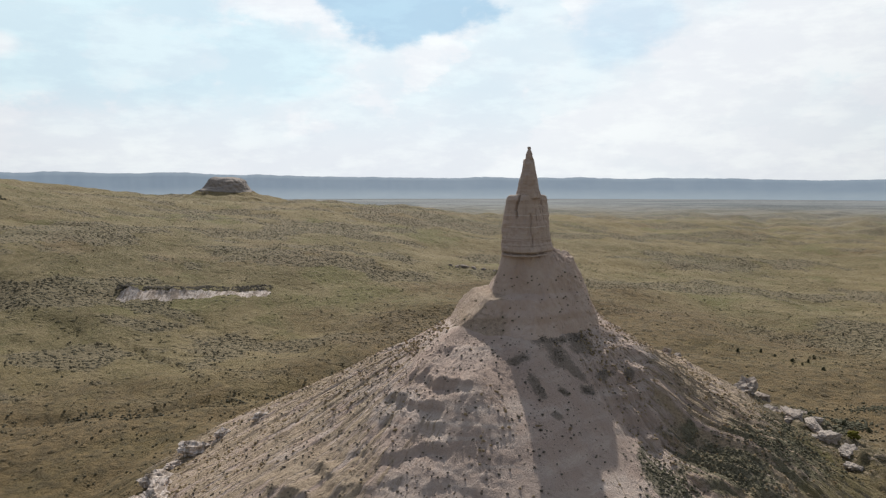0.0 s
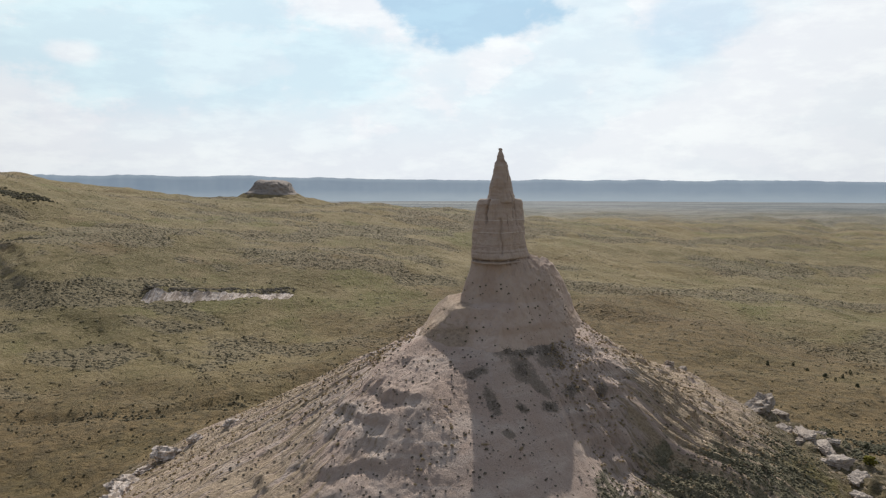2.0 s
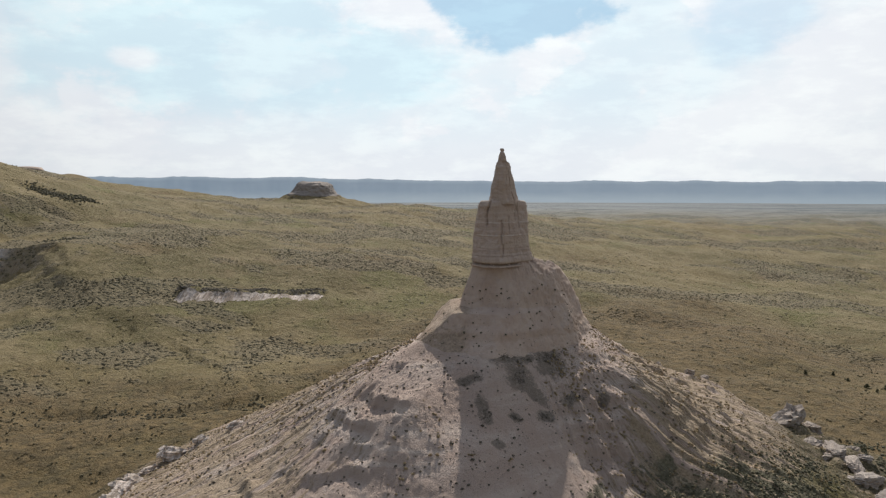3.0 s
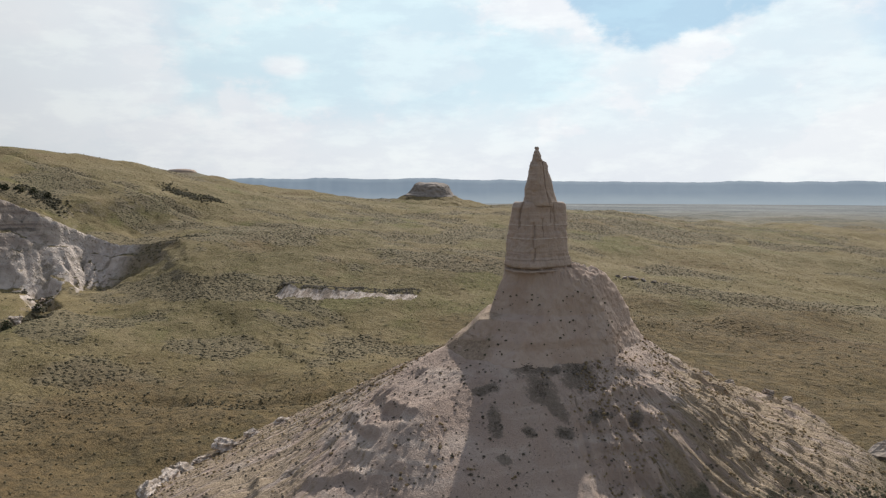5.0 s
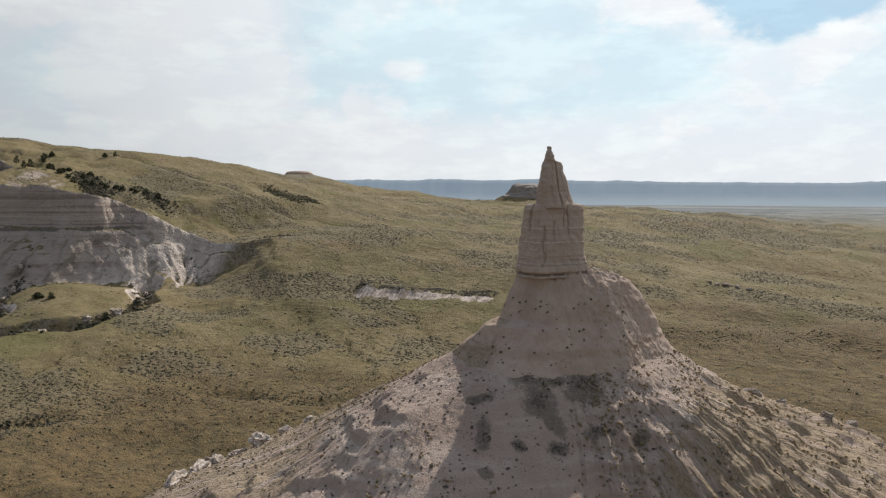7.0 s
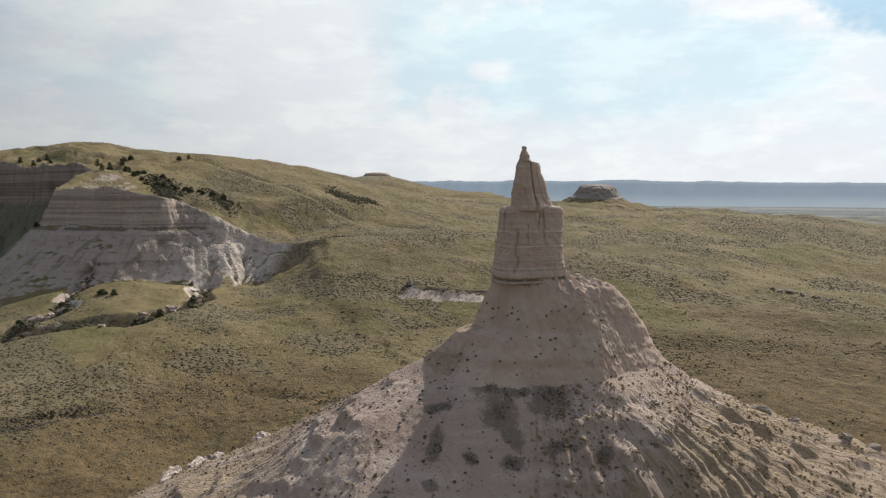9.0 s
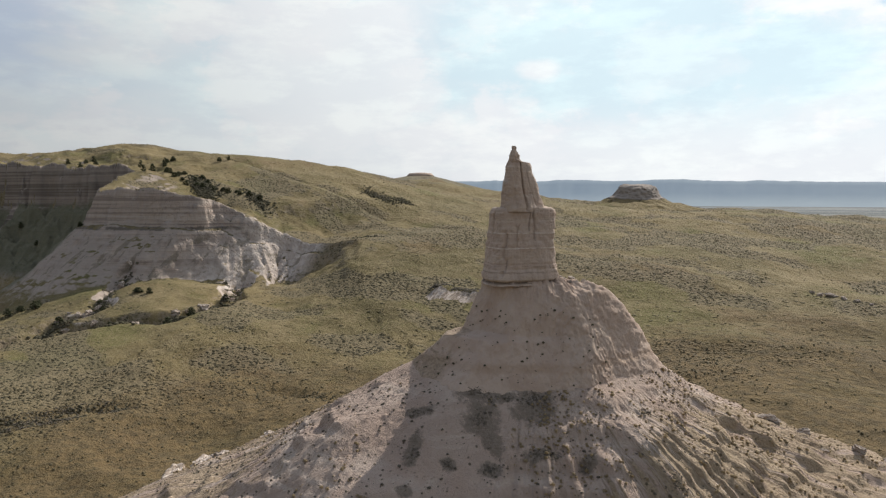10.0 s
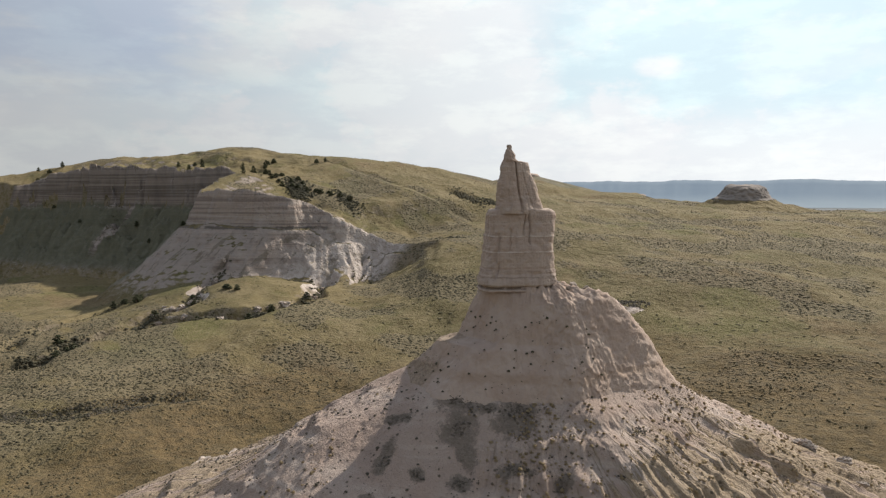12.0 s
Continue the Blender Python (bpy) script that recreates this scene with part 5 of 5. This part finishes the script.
def pockets():
    """Dark lumps on the pedestal's face that stand in for its shaded holes."""
    rng = np.random.default_rng(37)
    k = 230
    a, z = np.radians(rng.uniform(-165, 10, k)), 38.2 + 10.5 * rng.uniform(0, 1, k) ** 1.4
    levels = np.array([q[0] for q in PEDESTAL])[::-1]
    radii = np.array([corner_radius(q[1:], a, 8) for q in PEDESTAL])[::-1]
    r = np.array([np.interp(z[i], levels, radii[:, i]) for i in range(k)])
    c = np.stack([AXIS[0] + r * np.cos(a), AXIS[1] + r * np.sin(a), z], -1)
    ob = part("pocket_dots", clumps("pocket_dots", c, 0.05 + 0.2 * rng.uniform(0, 1, k) ** 3, rng, 0.9), M_BRUSH)
    tagged(ob, "small dark lumps standing in for shaded holes in the clay face", "tufts", kind="stuff")


pockets()


def patch(rng, cx, cy, lx, ly, turn, count, lo, hi):
    """Points in an uneven oval."""
    u, v = rng.normal(0, 0.5, count) * lx, rng.normal(0, 0.5, count) * ly
    c, s = math.cos(radians(turn)), math.sin(radians(turn))
    return cx + u * c - v * s, cy + u * s + v * c, rng.uniform(lo, hi, count)


def along_line(rng, line, count, width, lo, hi):
    line = np.array(line, float)
    t = rng.uniform(0, len(line) - 1.001, count)
    x, y = np.interp(t, range(len(line)), line[:, 0]), np.interp(t, range(len(line)), line[:, 1])
    return x + rng.normal(0, width, count), y + rng.normal(0, width, count), rng.uniform(lo, hi, count)


def brush():
    rng = np.random.default_rng(44)

    def build(name, sets, mat, label, squash=0.6):
        x, y, r = (np.concatenate([k[i] for k in sets]) for i in range(3))
        scatter(name, x, y, r, mat, label, rng, squash, "brush")

    build("slope_brush", [patch(rng, *p) for p in (
        (18.2, 128.0, 2.2, 1.1, 30, 150, 0.04, 0.13), (20.5, 125.6, 1.6, 1.0, 60, 90, 0.04, 0.12), (25.0, 132.0, 2.2, 1.2, 45, 150, 0.04, 0.13), (21.8, 129.9, 2.2, 0.4, 40, 40, 0.04, 0.1),
        (12.8, 121.8, 2.0, 0.7, 20, 50, 0.04, 0.12), (15.6, 117.0, 0.8, 2.2, 20, 60, 0.04, 0.13), (20.3, 118.6, 0.9, 0.6, 20, 40, 0.04, 0.13), (24.9, 121.6, 1.2, 0.7, 35, 50, 0.04, 0.14),
        (29.2, 127.0, 2.2, 0.6, 40, 70, 0.04, 0.14), (34.2, 130.2, 1.0, 0.6, 45, 40, 0.04, 0.14), (36.5, 143.0, 1.6, 0.9, 80, 52, 0.05, 0.18), (44.2, 134.5, 1.2, 2.2, 70, 52, 0.05, 0.18))],
        M_DRY, "dark dead brush matted on the upper debris slope")
    build("hollow_brush", [patch(rng, *p) for p in (
        (35.0, 108.0, 4.2, 5.6, 0, 500, 0.06, 0.24), (48.0, 116.0, 6.0, 8.0, 30, 750, 0.07, 0.28), (58.0, 124.0, 8.0, 6.0, 40, 650, 0.08, 0.3), (70.0, 134.0, 9.0, 6.0, 40, 550, 0.1, 0.34), (62.0, 141.0, 9.0, 4.0, 30, 300, 0.08, 0.3), (74.0, 152.0, 10.0, 5.0, 50, 380, 0.08, 0.34), (98.0, 172.0, 6.0, 3.0, 60, 220, 0.2, 0.6), (106.0, 184.0, 7.0, 5.0, 20, 260, 0.15, 0.5), (120.0, 196.0, 9.0, 5.0, 10, 260, 0.12, 0.4), (100.0, 196.0, 6.0, 3.0, 20, 140, 0.12, 0.4))],
        M_HOLLOW, "dark green brush filling the hollow in the slope", 0.75)
    build("gully_brush", [along_line(rng, line, count, 2.3, 0.12 + 0.04 * dep, 0.25 + 0.17 * dep) for (line, dep, wid), count in zip(GULLIES, (1500, 700, 420, 300, 500))],
        M_BRUSH, "dark brush growing along the gully floor")
    build("ditch_brush", [along_line(rng, [(-146, 158), (-150, 146), (-152, 132), (-158, 116), (-169, 103)], 2600, 2.4, 0.08, 0.34)], M_DRY, "brown brush filling a shallow ditch")
    x, y = rng.uniform(-640, -378, 9000), rng.uniform(190, 300, 9000)
    d, side, share = along(RIM, x, y)
    ok = (side > 0) & (d > 11) & (d < 58) & (fbm(x / 16, y / 40, 2.0, 3) > -0.6)
    build("shaded_brush", [(x[ok][:1300], y[ok][:1300], rng.uniform(0.25, 0.8, min(int(ok.sum()), 1300)))], M_HOLLOW, "dark scrub covering the shaded slope under the cliff")
    build("rim_brush", [patch(rng, *p) for p in ((-366, 331, 26, 7, 160, 620, 0.5, 1.3), (-325, 344, 20, 6, 165, 420, 0.4, 1.1), (-290, 426, 22, 7, 165, 380, 0.4, 1.0), (-272, 432, 12, 4, 165, 150, 0.4, 0.9), (-226, 350, 14, 5, 10, 120, 0.3, 0.7), (-288, 250, 12, 3, 35, 90, 0.2, 0.6), (-266, 274, 8, 5, 60, 140, 0.3, 0.9))]
        + [patch(rng, -257, 152, 7, 9, 10, 420, 0.4, 1.3), patch(rng, -250, 134, 6, 7, 10, 240, 0.4, 1.1), patch(rng, -262, 190, 6, 5, 20, 160, 0.4, 1.1), patch(rng, -217, 218, 3, 8, 0, 200, 0.4, 1.1)]
        + [along_line(rng, [(-335, 287), (-318, 303), (-300, 318)], 120, 1.2, 0.2, 0.5)],
        M_BRUSH, "dark brush on the hillside behind the rim")


def bright_shrub():
    """One leafy shrub, yellow with autumn."""
    rng = np.random.default_rng(61)
    k = 160
    m = material("autumn_leaf", foliage((0.16, 0.15, 0.03), (0.30, 0.27, 0.055)), leafy=0.35)
    th = tagged(new("shrub"), "yellow green leafy shrub beside pale rock blocks", "shrub")
    x, y = 95.1, 162.5
    z = float(relief(np.array([x]), np.array([y]))[0])
    a, r, t = rng.uniform(0, 6.283, k), 1.7 * np.sqrt(rng.uniform(0, 1, k)), rng.uniform(0.1, 1, k)
    r = r * (1 - 0.5 * t)
    part("leaves", clumps("crown", np.stack([x + r * np.cos(a), y + r * np.sin(a), z + 1.5 * t], -1), rng.uniform(0.12, 0.34, k), rng, 0.8, 0.45), m, th)
    stem = np.linspace(-math.pi, math.pi, 8, endpoint=False)[None]
    h = np.array([-0.3, 0.3, 0.9])[:, None]
    w = np.array([0.12, 0.09, 0.03])[:, None]
    part("stem", grid_mesh("stem", np.stack([x + w * np.cos(stem), y + w * np.sin(stem), z + h + 0 * stem], -1), closed=True, caps=True), M_BARK, th)


brush()
bright_shrub()


# ---- trail ----
def trail():
    line = np.array([(-124, 149), (-111, 144), (-102, 141), (-96, 139), (-92.5, 140), (-87, 137), (-82.5, 135), (-74, 132), (-66, 127)], float)
    t = np.linspace(0, len(line) - 1, 160)
    x, y = np.interp(t, range(len(line)), line[:, 0]), np.interp(t, range(len(line)), line[:, 1])
    x, y = x + 1.2 * fbm(t * 2.2, 0 * t, 1.0, 3), y + 0.8 * fbm(t * 2.2, 0 * t, 7.0, 3)
    w = 0.32 * (0.55 + 0.6 * np.abs(fbm(t * 5, 0 * t, 3.0, 2)))
    rows = [np.stack([x, y + o * w, relief(x, y + o * w, False) + h], -1) for o, h in ((-1, -0.05), (-0.5, 0.05), (0.5, 0.05), (1, -0.05))]
    tagged(part("trail", grid_mesh("trail", np.stack(rows)), M_DEBRIS), "narrow worn earth trail through dry grass", "trail", kind="structure")


trail()
